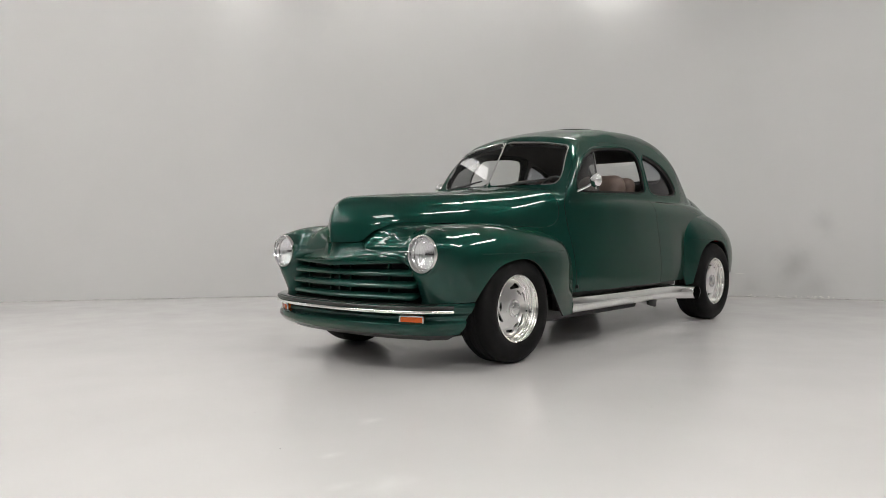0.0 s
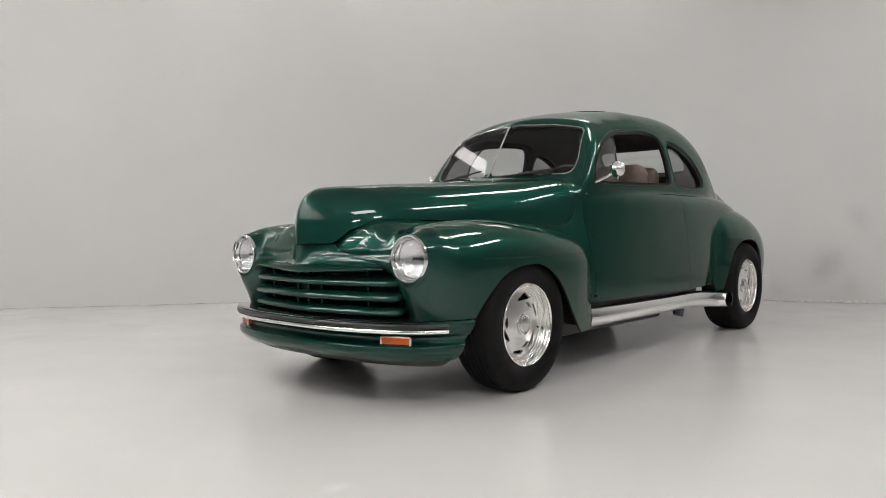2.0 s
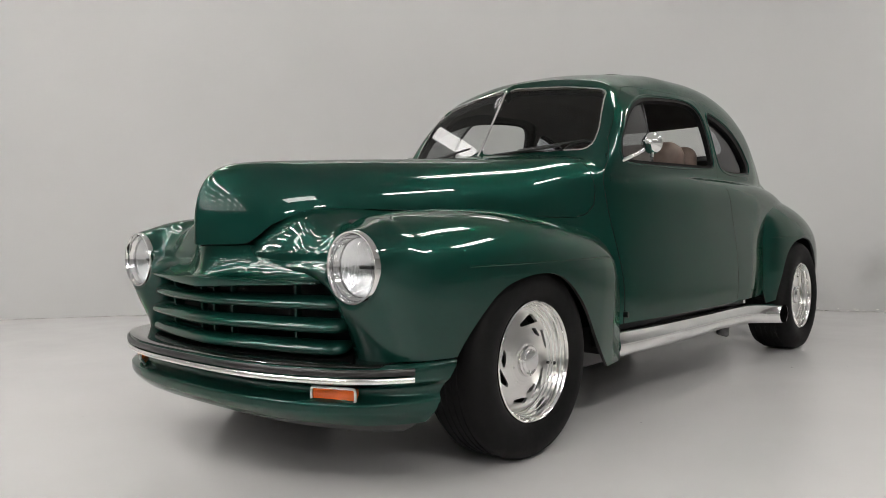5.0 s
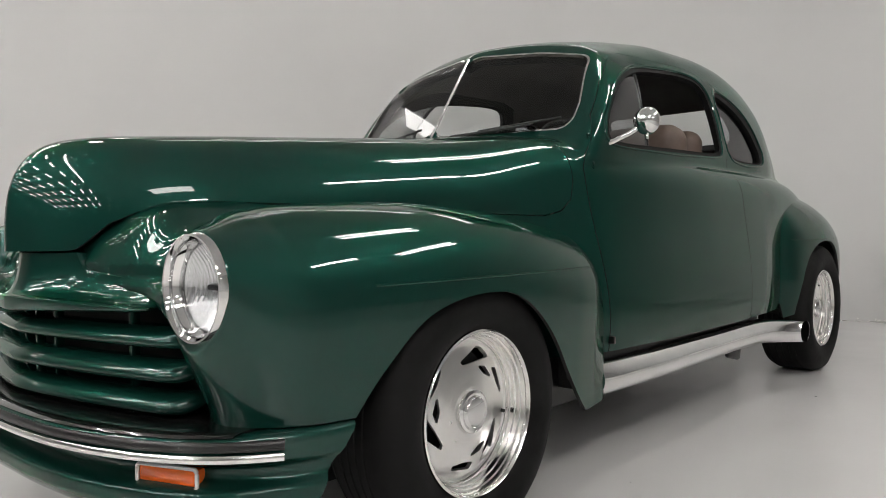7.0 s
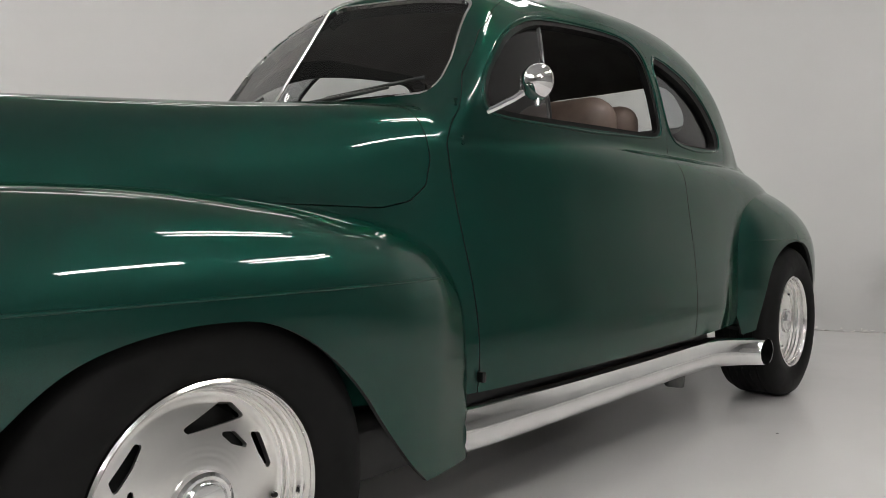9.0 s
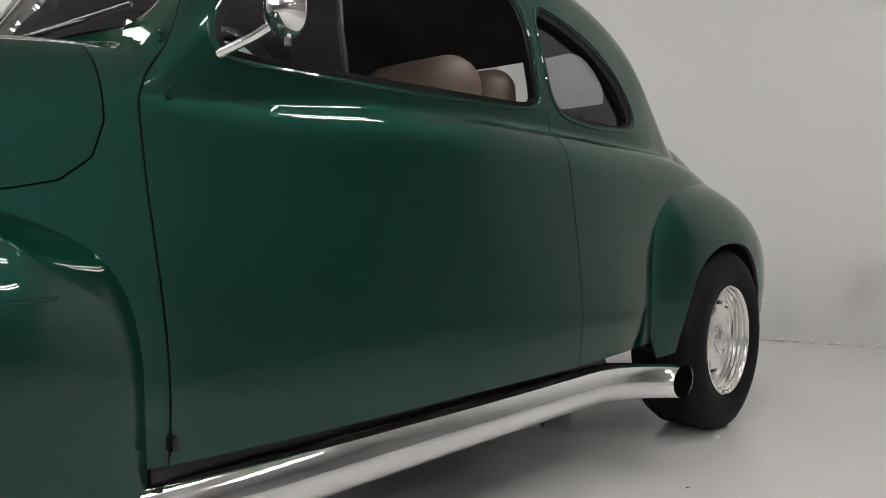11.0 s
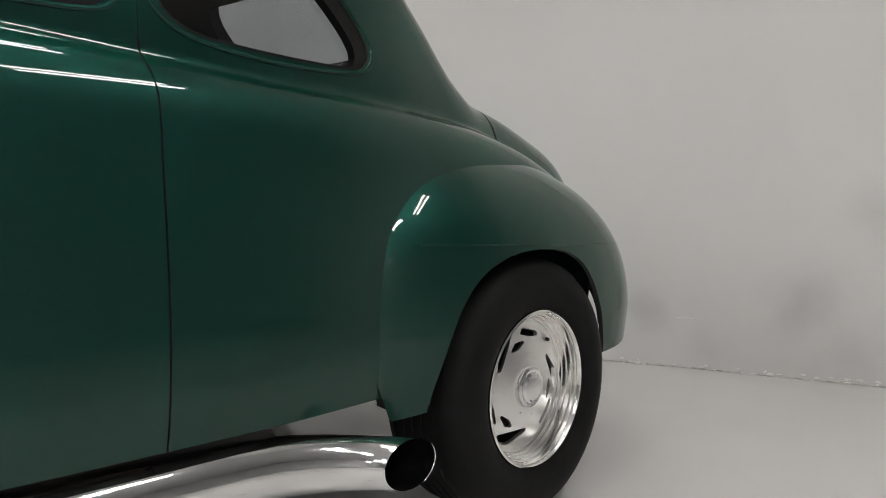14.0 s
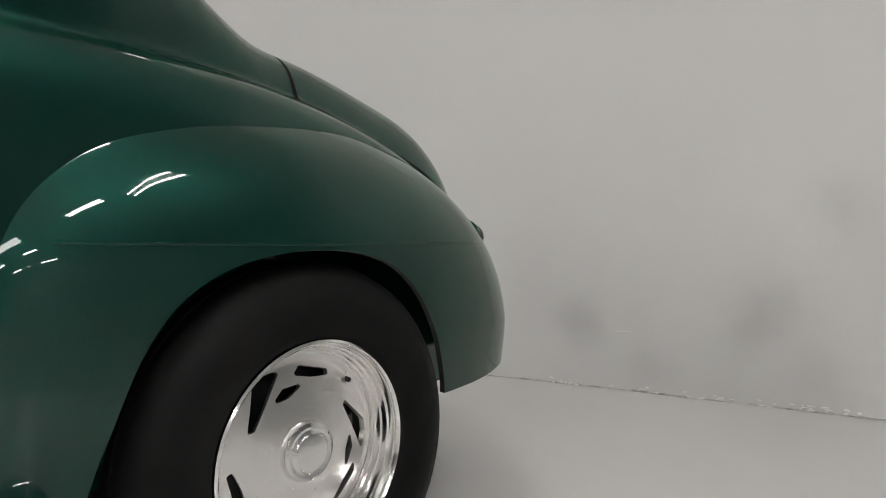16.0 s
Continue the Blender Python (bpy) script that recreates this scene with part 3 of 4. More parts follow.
def tub_solid(x, y, z):
    a = np.sqrt(y * y + 1e-4)
    s = step(0.45, 0.95, z)
    side_in = a - (tub_low(x) * (1 - s) + tub_high(x) * s) - tub_bulge(z)
    return smax(side_in, z - tub_top(x) + 0.13 * a * a, 0.12)


def cab_solid(x, y, z):
    a = np.sqrt(y * y + 1e-4)
    crown = (0.10 - 0.03 * step(1.4, 2.2, x)) * (a / 0.55) ** 2
    screen = (z - 1.10 - 1.47 * (x - 0.662 - 0.235 * a)) * 0.55
    top = (z - roof_line(x) + crown) * 0.85
    return smax(smax(smax(a - cab_plan(x) - cab_lean(z), top, 0.14 + 0.05 * step(1.0, 1.3, x) - 0.05 * step(1.4, 2.1, x)), screen, 0.05), 0.985 - z - step(1.5, 2.2, x), 0.02)


def body_solid(x, y, z):
    w = step(0.3, 0.8, x)
    return smin((1 - w) * hood_solid(x, y, z) + w * tub_solid(x, y, z), cab_solid(x, y, z), 0.012 + 0.006 * step(1.15, 0.8, x))


body_v, body_t = skin(body_solid, (-0.85, -0.8, 0.2), (4.05, 0.8, 1.70), H)

DOOR_EDGE = [(0.872, 1.10), (0.893, 1.16), (0.98, 1.255), (1.05, 1.305), (1.15, 1.352), (1.27, 1.388), (1.5, 1.412), (1.70, 1.422), (1.81, 1.405), (1.853, 1.35), (1.864, 1.26), (1.862, 1.14), (1.855, 1.085), (1.80, 1.069), (1.68, 1.064), (1.4, 1.058), (1.06, 1.049), (0.92, 1.050), (0.877, 1.066)]
DOOR_WINDOW = outline(smooth_loop(DOOR_EDGE), 0.0)
QUARTER_WINDOW = outline(smooth_loop([(1.92, 1.385), (2.06, 1.37), (2.2, 1.327), (2.284, 1.283), (2.36, 1.227), (2.427, 1.151), (2.437, 1.107), (2.405, 1.07), (2.27, 1.062), (2.11, 1.06), (2.0, 1.066), (1.946, 1.095), (1.93, 1.135)]), 0.0)
SCREEN = outline([(0.002, 1.108), (0.002, 1.445), (0.3, 1.425), (0.49, 1.392), (0.53, 1.2), (0.53, 1.104)], 0.05)
BACK_WINDOW = outline([(-0.37, 1.235), (-0.34, 1.43), (0.34, 1.43), (0.37, 1.235)], 0.085)
DOOR = outline([(0.745, 0.34), (0.742, 0.96), (0.758, 1.005), (0.79, 1.055), (0.835, 1.15), (0.93, 1.28), (1.03, 1.365), (1.13, 1.42), (1.25, 1.445), (1.74, 1.455), (1.86, 1.43), (1.892, 1.36), (1.899, 1.2), (1.905, 1.035), (1.913, 0.95), (1.915, 0.30)], 0.012)


def side(sd, away=0.0):
    return lambda v: np.maximum(sd(v[:, 0], v[:, 2]) - away, 0.3 - np.abs(v[:, 1]))


def door_line(v):
    return DOOR(v[:, 0], v[:, 2])


def screen_line(v):
    return np.maximum(SCREEN(np.abs(v[:, 1]), v[:, 2]), v[:, 0] - 1.25)


def back_line(v):
    return np.maximum(BACK_WINDOW(v[:, 1], v[:, 2]), 2.2 - v[:, 0])


def trunk_line(v):
    x, a, z = v[:, 0], np.abs(v[:, 1]), v[:, 2]
    front = 3.03 + 0.06 * (0.5 - a) - x
    edge = a - cab_plan(x)
    return np.maximum(np.maximum(front, edge), 0.5 - z)


def below(z0):
    return lambda v: z0 - v[:, 2]


GAP = 0.0015


def door_gap(v):
    return np.where(v[:, 2] > 1.04, 0.0007, 0.0018)


HOOD = outline([(-1.0, 0.72), (-0.69, 0.725), (-0.68, 0.73), (-0.665, 0.745), (-0.63, 0.785), (-0.58, 0.812), (-0.5, 0.828), (-0.35, 0.835), (0.0, 0.828), (0.35, 0.812), (0.55, 0.806), (0.62, 0.822), (0.668, 0.86), (0.69, 0.92), (0.692, 1.3), (-1.0, 1.3)], 0.0)


def hood_line_at(v):
    return np.maximum(HOOD(v[:, 0], v[:, 2]), v[:, 0] - 0.692 + 0.5 * np.clip(0.5 - np.abs(v[:, 1]), 0, 1) ** 2)


v, t = clip(body_v, body_t, lambda v: np.where(v[:, 0] < 2.46, 0.37, 0.33) - v[:, 2])
hood_all = clip(v, t, lambda v: hood_line_at(v) + GAP)
v, t = clip(v, t, lambda v: GAP - hood_line_at(v))
v, t = clip(v, t, lambda v: 0.28 - v[:, 0])
shell_v, shell_t = v, t
v, t = clip(v, t, lambda v: -side(QUARTER_WINDOW)(v))
v, t = clip(v, t, lambda v: -screen_line(v))
v, t = clip(v, t, lambda v: -back_line(v))
v, t = clip(v, t, lambda v: 0.008 - trunk_line(v))
v, t = clip(v, t, lambda v: door_gap(v) - np.maximum(door_line(v), 0.3 - np.abs(v[:, 1])))
child("body", sheet("body", v, t, body_solid, 0.045, [PAINT, LINING, DARK]), car, "dark green metallic steel cabin and tail")
v, t = clip(shell_v, shell_t, lambda v: 0.005 + trunk_line(v))
# added black strip that darkens the gap round the lid like deep shade
sv, st = clip(shell_v, shell_t, lambda v: np.abs(trunk_line(v)) - 0.018)
child("trunk_gap_shade", sheet("trunk_gap_shade", sv, st, body_solid, 0.004, [RUBBER], False, -0.006), car, "black strip under the trunk lid gap, in place of its shade")
child("trunk_lid", sheet("trunk_lid", v, t, body_solid, 0.02, [PAINT, DARK]), car)

left_v, left_t = clip(shell_v, shell_t, lambda v: v[:, 1] + 0.3)
door_v, door_t = clip(left_v, left_t, lambda v: door_gap(v) + door_line(v))
door_v, door_t = clip(door_v, door_t, lambda v: -DOOR_WINDOW(v[:, 0], v[:, 2]))


for mirrored in (False, True):
    door = child("door", sheet("door", door_v, door_t, body_solid, 0.03, [PAINT, DARK], mirrored), car)
    # black strip added behind the door seam to stand for the shade inside
    sv, st = clip(left_v, left_t, lambda v: np.abs(door_line(v)) - 0.012)
    child("door_gap_shade", sheet("door_gap_shade", sv, st, body_solid, 0.004, [RUBBER], mirrored, -0.008), car, "black strip under the door gap, in place of its shade")
    v, t = clip(left_v, left_t, lambda v: DOOR_WINDOW(v[:, 0], v[:, 2]) - 0.01)
    vent = clip(v, t, lambda v: v[:, 0] - 1.18 - 2.0 * np.clip(v[:, 2] - 1.16, 0, 1) ** 2)
    child("window_glass", sheet("window_glass", *vent, body_solid, 0, [VENT], mirrored, -0.018), door, "tinted front vent glass")
    v, t = clip(left_v, left_t, lambda v: QUARTER_WINDOW(v[:, 0], v[:, 2]) - 0.01)
    child("quarter_glass", sheet("quarter_glass", v, t, body_solid, 0, [SMOKED], mirrored, -0.022), car, "tinted rear side window glass")
    for sd, name, parent in ((DOOR_WINDOW, "window_rubber", door), (QUARTER_WINDOW, "window_rubber", car)):
        v, t = clip(left_v, left_t, lambda v: sd(v[:, 0], v[:, 2]) - 0.001)
        if sd is DOOR_WINDOW:
            v, t = clip(v, t, lambda v: -0.014 - sd(v[:, 0], v[:, 2]))
        else:
            v, t = clip(v, t, lambda v: np.minimum(-0.007 - sd(v[:, 0], v[:, 2]), -0.008 - sd(v[:, 0] + 0.03, v[:, 2] + 0.012)))
        child(name, sheet(name, v, t, body_solid, 0.02, [RUBBER], mirrored, -0.004), parent, "black rubber window seal")
    half = clip(shell_v, shell_t, lambda v: v[:, 1] + 0.004)
    v, t = clip(*half, lambda v: screen_line(v) - 0.008)
    child("windscreen_glass", sheet("windscreen_glass", v, t, body_solid, 0, [GLASS], mirrored, -0.007), car, "tinted flat windscreen pane")
    v, t = clip(*half, lambda v: screen_line(v) - 0.002)
    v, t = clip(v, t, lambda v: np.maximum(-0.004 - screen_line(v), v[:, 1] + 0.02))
    child("windscreen_trim", sheet("windscreen_trim", v, t, body_solid, 0.012, [CHROME], mirrored, 0.002), car, "thin bright windscreen moulding")
v, t = clip(shell_v, shell_t, lambda v: back_line(v) - 0.008)
child("rear_glass", sheet("rear_glass", v, t, body_solid, 0, [GLASS], False, -0.014), car, "tinted rear window glass")
part("windscreen_divider", tube([(0.665 + 0.228 * s, 0, 1.10 + 0.335 * s) for s in (0, 0.33, 0.66, 1)], 0.005, 8), POLISHED, car)

child("hood", sheet("hood", *hood_all, body_solid, 0.012, [PAINT, DARK]), car, "dark green metallic pointed hood")

# front fenders with the inner catwalk
fend_crown = knots((-0.8, 0.74), (-0.62, 0.80), (-0.4, 0.83), (-0.1, 0.838), (0.2, 0.82), (0.45, 0.79), (0.6, 0.768), (0.75, 0.73))
fend_side = knots((-0.8, 0.76), (-0.5, 0.795), (-0.2, 0.815), (0.2, 0.82), (0.4, 0.812), (0.52, 0.795), (0.60, 0.778), (0.66, 0.763), (0.70, 0.75), (0.735, 0.735), (0.765, 0.70), (0.82, 0.58))
fend_dip = knots((-0.8, 0.045), (-0.62, 0.047), (-0.45, 0.048), (-0.2, 0.035), (0.1, 0.012), (0.6, 0.0))


def fender_solid(x, y, z):
    a = np.abs(y)
    tail = step(0.50, 0.70, x)
    lean = -0.5 * np.clip(z - 0.62, 0, 1) ** 2 - 0.10 * np.clip(0.62 - z, 0, 1) * (1 - tail) - 0.036 * tail
    out = a - fend_side(x) - lean
    s = step(0.30, 0.62, a)
    top = z - (hood_edge(x) + 0.012) * (1 - s) - fend_crown(x) * s + fend_dip(x) * np.exp(-((a - 0.44) / 0.085) ** 2)
    front = -0.70 + 1.3 * np.clip(a - 0.58, 0, 1) ** 2 + 2.6 * np.clip(0.66 - a, 0, 0.28) ** 2 * step(0.66, 0.56, z) + 0.085 * step(0.62, 0.37, z) - x
    high = step(0.60, 0.68, z)
    near = step(0.66, 0.50, a) * high
    front = front + near * (0.04 + 0.35 * np.clip(z - 0.70, 0, 0.2) + high * step(0.83, 0.72, z) * (0.17 * np.clip(a - 0.17, 0, 0.6) - 0.018))
    rear = (x - 0.737) * 0.9
    pod = smax(smax(np.hypot(a - 0.625, z - 0.661) - 0.108 - 0.12 * np.clip(x + 0.65, -0.1, 0.12), -0.657 - x, 0.01), (x + 0.57) * 0.8 - 0.4 * (np.hypot(a - 0.625, z - 0.661) - 0.108), 0.02)
    shell = smax(smax(smax(out, top, 0.26), front, 0.17 - 0.07 * near), rear, 0.08)
    seat = smax(np.hypot(a - 0.625, z - 0.661) - 0.116, x + 0.648, 0.012)
    return smin(smax(shell, -seat, 0.03), pod, 0.035)


ARCH = outline(smooth_loop([(-0.56, 0.1), (-0.47, 0.30), (-0.405, 0.39), (-0.365, 0.445), (-0.32, 0.495), (-0.24, 0.57), (-0.17, 0.60), (-0.08, 0.617), (0.0, 0.62), (0.07, 0.615), (0.13, 0.592), (0.18, 0.562), (0.24, 0.515), (0.30, 0.455), (0.35, 0.39), (0.42, 0.31), (0.47, 0.262), (0.52, 0.225), (0.55, 0.1)]), 0.0)
fv, ft = skin(fender_solid, (-0.82, -0.9, 0.2), (0.84, -0.10, 0.9), 0.011)
fv, ft = clip(fv, ft, lambda v: v[:, 1] + 0.13)
fv, ft = clip(fv, ft, lambda v: -ARCH(v[:, 0], v[:, 2]))
fv, ft = clip(fv, ft, lambda v: np.where(v[:, 0] < 0, 0.395, 0.235) - v[:, 2])
fv, ft = clip(fv, ft, lambda v: np.minimum(np.minimum(v[:, 1] + 0.40, -0.58 - v[:, 0]), 0.635 - v[:, 2]))
fv, ft = clip(fv, ft, lambda v: np.where(v[:, 0] < -0.4, 0.097 - np.hypot(v[:, 1] + 0.625, v[:, 2] - 0.661), -1.0))
for mirrored in (False, True):
    child("front_fender", sheet("front_fender", fv, ft, fender_solid, 0.012, [PAINT, DARK], mirrored), car, "dark green metallic front fender")

# rear fenders
rear_side = knots((2.3, 0.60), (2.36, 0.674), (2.42, 0.722), (2.52, 0.758), (2.62, 0.775), (2.75, 0.786), (2.9, 0.79), (3.15, 0.775), (3.35, 0.738), (3.55, 0.662), (3.7, 0.562), (3.82, 0.41))
rear_crown = knots((2.28, 0.70), (2.36, 0.80), (2.45, 0.88), (2.6, 0.93), (2.78, 0.944), (3.0, 0.936), (3.26, 0.89), (3.45, 0.815), (3.65, 0.69), (3.82, 0.50))


def rear_fender_solid(x, y, z):
    a = np.abs(y)
    out = a - rear_side(x) + 0.5 * np.clip(z - 0.66, 0, 1) ** 2 + 0.10 * np.clip(0.5 - z, 0, 1)
    top = z - rear_crown(x) - 0.25 * np.clip(0.6 - a, -0.3, 0.3)
    return smax(out, top, 0.26)


REAR_ARCH = outline(smooth_loop([(2.47, 0.1), (2.513, 0.344), (2.545, 0.445), (2.568, 0.52), (2.606, 0.588), (2.65, 0.632), (2.70, 0.66), (2.765, 0.681), (2.85, 0.691), (2.94, 0.69), (3.02, 0.675), (3.085, 0.645), (3.145, 0.59), (3.19, 0.525), (3.222, 0.455), (3.25, 0.39), (3.27, 0.1)]), 0.0)
rv, rt = skin(rear_fender_solid, (2.28, -0.85, 0.25), (3.86, -0.35, 0.95), 0.0125)
rv, rt = clip(rv, rt, lambda v: -REAR_ARCH(v[:, 0], v[:, 2]))
rv, rt = clip(rv, rt, lambda v: np.where(v[:, 0] < 2.9, 0.315 + 0.15 * (v[:, 0] - 2.4), 0.385) - v[:, 2])
rv, rt = clip(rv, rt, lambda v: v[:, 0] - 3.80)
rv, rt = clip(rv, rt, lambda v: 2.385 + 0.4 * np.clip(0.44 - v[:, 2], 0, 0.12) - v[:, 0])
for mirrored in (False, True):
    child("rear_fender", sheet("rear_fender", rv, rt, rear_fender_solid, 0.012, [PAINT, DARK], mirrored), car, "dark green metallic rear fender")



def out_to(f, x, z, lo=0.3, hi=0.95):
    """The half width at which the solid f ends, at x and z."""
    for _ in range(40):
        mid = 0.5 * (lo + hi)
        inside = f(np.array([x]), np.array([-mid]), np.array([z]))[0] < 0
        lo, hi = (mid, hi) if inside else (lo, mid)
    return lo


# pressed beads along the fenders and rolled lips round the side windows
front_bead = [(x, out_to(fender_solid, x, 0.655) - 0.0005, 0.655) for x in np.linspace(-0.36, 0.56, 40)]
rear_bead = [(x, out_to(rear_fender_solid, x, 0.70) - 0.0005, 0.70) for x in np.linspace(2.47, 3.66, 50)]


def lip_line(sd_points, grow):
    P = smooth_loop(sd_points, 3)
    c = P.mean(0)
    P = c + (P - c) * (1 + grow / np.linalg.norm(P - c, axis=1)[:, None])
    return [(x, out_to(body_solid, x, z) - 0.0015, z) for x, z in P]


door_lip = lip_line(DOOR_EDGE, 0.01)
quarter_lip = lip_line([(1.92, 1.385), (2.06, 1.37), (2.2, 1.327), (2.284, 1.283), (2.36, 1.227), (2.427, 1.151), (2.437, 1.107), (2.405, 1.07), (2.27, 1.062), (2.11, 1.06), (2.0, 1.066), (1.946, 1.095), (1.93, 1.135)], 0.012)
for s in (-1, 1):
    part("fender_bead", tube([(x, s * y, z) for x, y, z in front_bead], 0.0032, 8), PAINT, car)
    part("fender_bead", tube([(x, s * y, z) for x, y, z in rear_bead], 0.0026, 8), PAINT, car)
    for line in (door_lip, quarter_lip):
        part("window_lip", tube([(x, s * y, z) for x, y, z in line], 0.0055, 8, closed=True), PAINT, car)
    for z in (0.975, 1.072):
        y = out_to(body_solid, 0.79, z)
        part("hinge_knuckle", tube([(0.79, s * (y - 0.001), z - 0.012), (0.79, s * (y + 0.001), z - 0.008), (0.79, s * (y + 0.001), z + 0.008), (0.79, s * (y - 0.001), z + 0.012)], [0.003, 0.006, 0.006, 0.003], 10), PAINT, car)
    post = [(1.183 + 2.0 * max(z - 1.16, 0) ** 2, s * (out_to(body_solid, 1.2, z) - 0.022), z) for z in (1.045, 1.1, 1.16, 1.22, 1.28, 1.33, 1.37, 1.40)]
    part("vent_post", tube(post, 0.007, 8), BLACK, car, "dark post between vent glass and side window")

# rolled front pan
pan_top = 0.392


pan_nose = knots((0.0, -0.815), (0.15, -0.812), (0.3, -0.80), (0.42, -0.776), (0.53, -0.74), (0.62, -0.697), (0.70, -0.637), (0.75, -0.575), (0.8, -0.49), (0.9, -0.3))


def pan_front(a):
    return pan_nose(a)


def pan_solid(x, y, z):
    a = np.abs(y)
    dip = 0.052 * np.exp(-((z - 0.313) / 0.022) ** 4) - 0.010 * np.exp(-((z - 0.372) / 0.02) ** 2)
    under = 4.5 * np.clip(0.262 - z, 0, 1) ** 1.5
    front = (pan_front(a) + dip + under - x) * 0.9
    out = a - 0.79 + 0.25 * np.clip(-0.45 - x, 0, 1) ** 2 * 4 + under * 0.6
    return smax(smax(front, out, 0.10), z - pan_top, 0.02)


pv, pt = skin(pan_solid, (-0.88, -0.86, 0.14), (-0.28, 0.86, 0.42), 0.008)
pv, pt = clip(pv, pt, lambda v: np.maximum(-ARCH(v[:, 0], v[:, 2]), v[:, 0] + 0.39))
low_v, low_t = clip(*clip(pv, pt, lambda v: v[:, 2] - 0.224), lambda v: 0.178 - v[:, 2])
child("valance", sheet("valance", low_v, low_t, pan_solid, 0.006, [BLACK], False, -0.012), car, "black valance under the front pan")
pv, pt = clip(pv, pt, lambda v: 0.222 - v[:, 2])
child("front_pan", sheet("front_pan", pv, pt, pan_solid, 0.012, [PAINT, DARK]), car, "dark green rolled front pan")
sv, st = clip(pv, pt, lambda v: np.maximum(0.386 - v[:, 2], np.abs(v[:, 1]) - 0.70))
child("pan_shelf", sheet("pan_shelf", sv, st, pan_solid, 0.004, [SHELF], False, 0.004), car, "black shelf between grille and front pan")
strip = [(pan_front(abs(y)) - 0.012, y, 0.352) for y in np.linspace(-0.765, 0.765, 49)]
part("chrome_strip", tube(strip, 0.008, 10, flat=(0.7, 1)), POLISHED, car, "thin chrome strip across the front pan")
strip = [(pan_front(abs(y)) - 0.010, y, 0.374) for y in np.linspace(-0.765, 0.765, 49)]
part("rubber_strip", tube(strip, 0.010, 10, flat=(0.7, 1)), BLACK, car, "black rubber strip over the chrome strip")
for s in (-1, 1):
    yaw = 22.0 * -s
    m = Matrix.Translation((pan_front(0.565) + 0.052, s * 0.565, 0.306)) @ pose(0, 0, 0, 0, 0, yaw)
    sig = part("turn_signal", moved(block((-0.02, -0.066, -0.0165), (0.03, 0.066, 0.0165), 0.005), m), AMBER, car, "amber turn signal lens in a bright frame")
    rim_pts = []
    for cy, cz, q0 in ((1, 1, 0), (-1, 1, 90), (-1, -1, 180), (1, -1, 270)):
        for q in (radians(q0 + 15 * k) for k in range(7)):
            rim_pts.append(m @ Vector((-0.021, cy * 0.060 + 0.009 * math.cos(q), cz * 0.011 + 0.009 * math.sin(q))))
    part("signal_frame", tube(rim_pts, 0.0042, 8, closed=True), WHITE_METAL, sig)

# grille: upper panel, three bars, struts and a dark box for the shaded space behind
def prow(a, front, sweep):
    return front + sweep * (np.sqrt(a * a + 0.0009) - 0.03) * (0.45 + 0.75 * a)


panel_top = knots((0.0, 0.721), (0.14, 0.721), (0.162, 0.716), (0.17, 0.70), (0.184, 0.686), (0.22, 0.679), (0.28, 0.674), (0.33, 0.670), (0.38, 0.666), (0.414, 0.660), (0.44, 0.645), (0.465, 0.622), (0.48, 0.612))
panel_back = knots((0.0, -0.74), (0.03, -0.736), (0.08, -0.712), (0.166, -0.679), (0.3, -0.657), (0.46, -0.632), (0.5, -0.626))
panel = bmesh.new()
cols = []
for y in np.linspace(-0.478, 0.478, 97):
    a = abs(y)
    lip, back, low = prow(a, -0.78, 0.275), float(panel_back(a)), 0.590 + 0.04 * a
    edge = low + 0.006 + 0.03 * max(0.0, 1 - a / 0.5)
    high = max(float(panel_top(a)), edge + 0.006)
    crest = max(0.752 - 0.22 * a, high + 0.006)
    turn = math.acos(1 - (high - edge) / (crest - edge))
    line = [(lip + 0.05, low + 0.012), (lip + 0.008, low), (lip + 0.001, low + 0.003), (lip, low + 0.006), (lip + 0.001, edge - 0.003), (lip + 0.006, edge)]
    for k in range(1, 13):
        q = turn * k / 12
        line.append((lip + 0.006 + (back - lip - 0.006) * math.sin(q), edge + (crest - edge) * (1 - math.cos(q))))
    back = line[-1][0]
    line += [(back + 0.004, high + 0.003), (back + 0.012, high + 0.003), (back + 0.05, high - 0.004)]
    cols.append([panel.verts.new((x, y, z)) for x, z in line])
for c, d in zip(cols, cols[1:]):
    for k in range(len(c) - 1):
        panel.faces.new((c[k], c[k + 1], d[k + 1], d[k]))
part("grille_panel", panel, PAINT, car, "dark green coved panel over the grille")
for z0, half, f0 in ((0.553, 0.535, -0.755), (0.487, 0.545, -0.765), (0.422, 0.54, -0.762)):
    def bar_solid(x, y, z):
        a = np.abs(y)
        fr = prow(a, f0, 0.24) + 0.3 * np.clip(a - half + 0.05, 0, 1)
        d = np.sqrt(((x - fr - 0.042) / 0.042) ** 2 + ((z - z0 - 0.2 * (x - fr - 0.035)) / 0.0205) ** 2) - 1
        return smax(d * 0.0205, a - half, 0.03)

    bv, bt = skin(bar_solid, (-0.82, -0.58, z0 - 0.05), (-0.44, 0.58, z0 + 0.05), 0.0075)
    child("grille_bar", sheet("grille_bar", bv, bt, bar_solid, 0, [PAINT]), car, "dark green horizontal grille bar")
for y in (-0.36, -0.09, 0.0, 0.09, 0.36):
    part("grille_strut", block((prow(abs(y), -0.715, 0.24), y - 0.006, 0.40), (prow(abs(y), -0.695, 0.24), y + 0.006, 0.63), 0.002), PAINT, car)
# dark box added to stand for the shade behind the bars
part("grille_shade", block((-0.56, -0.53, 0.38), (-0.53, 0.53, 0.70), 0.01), DARK, car)

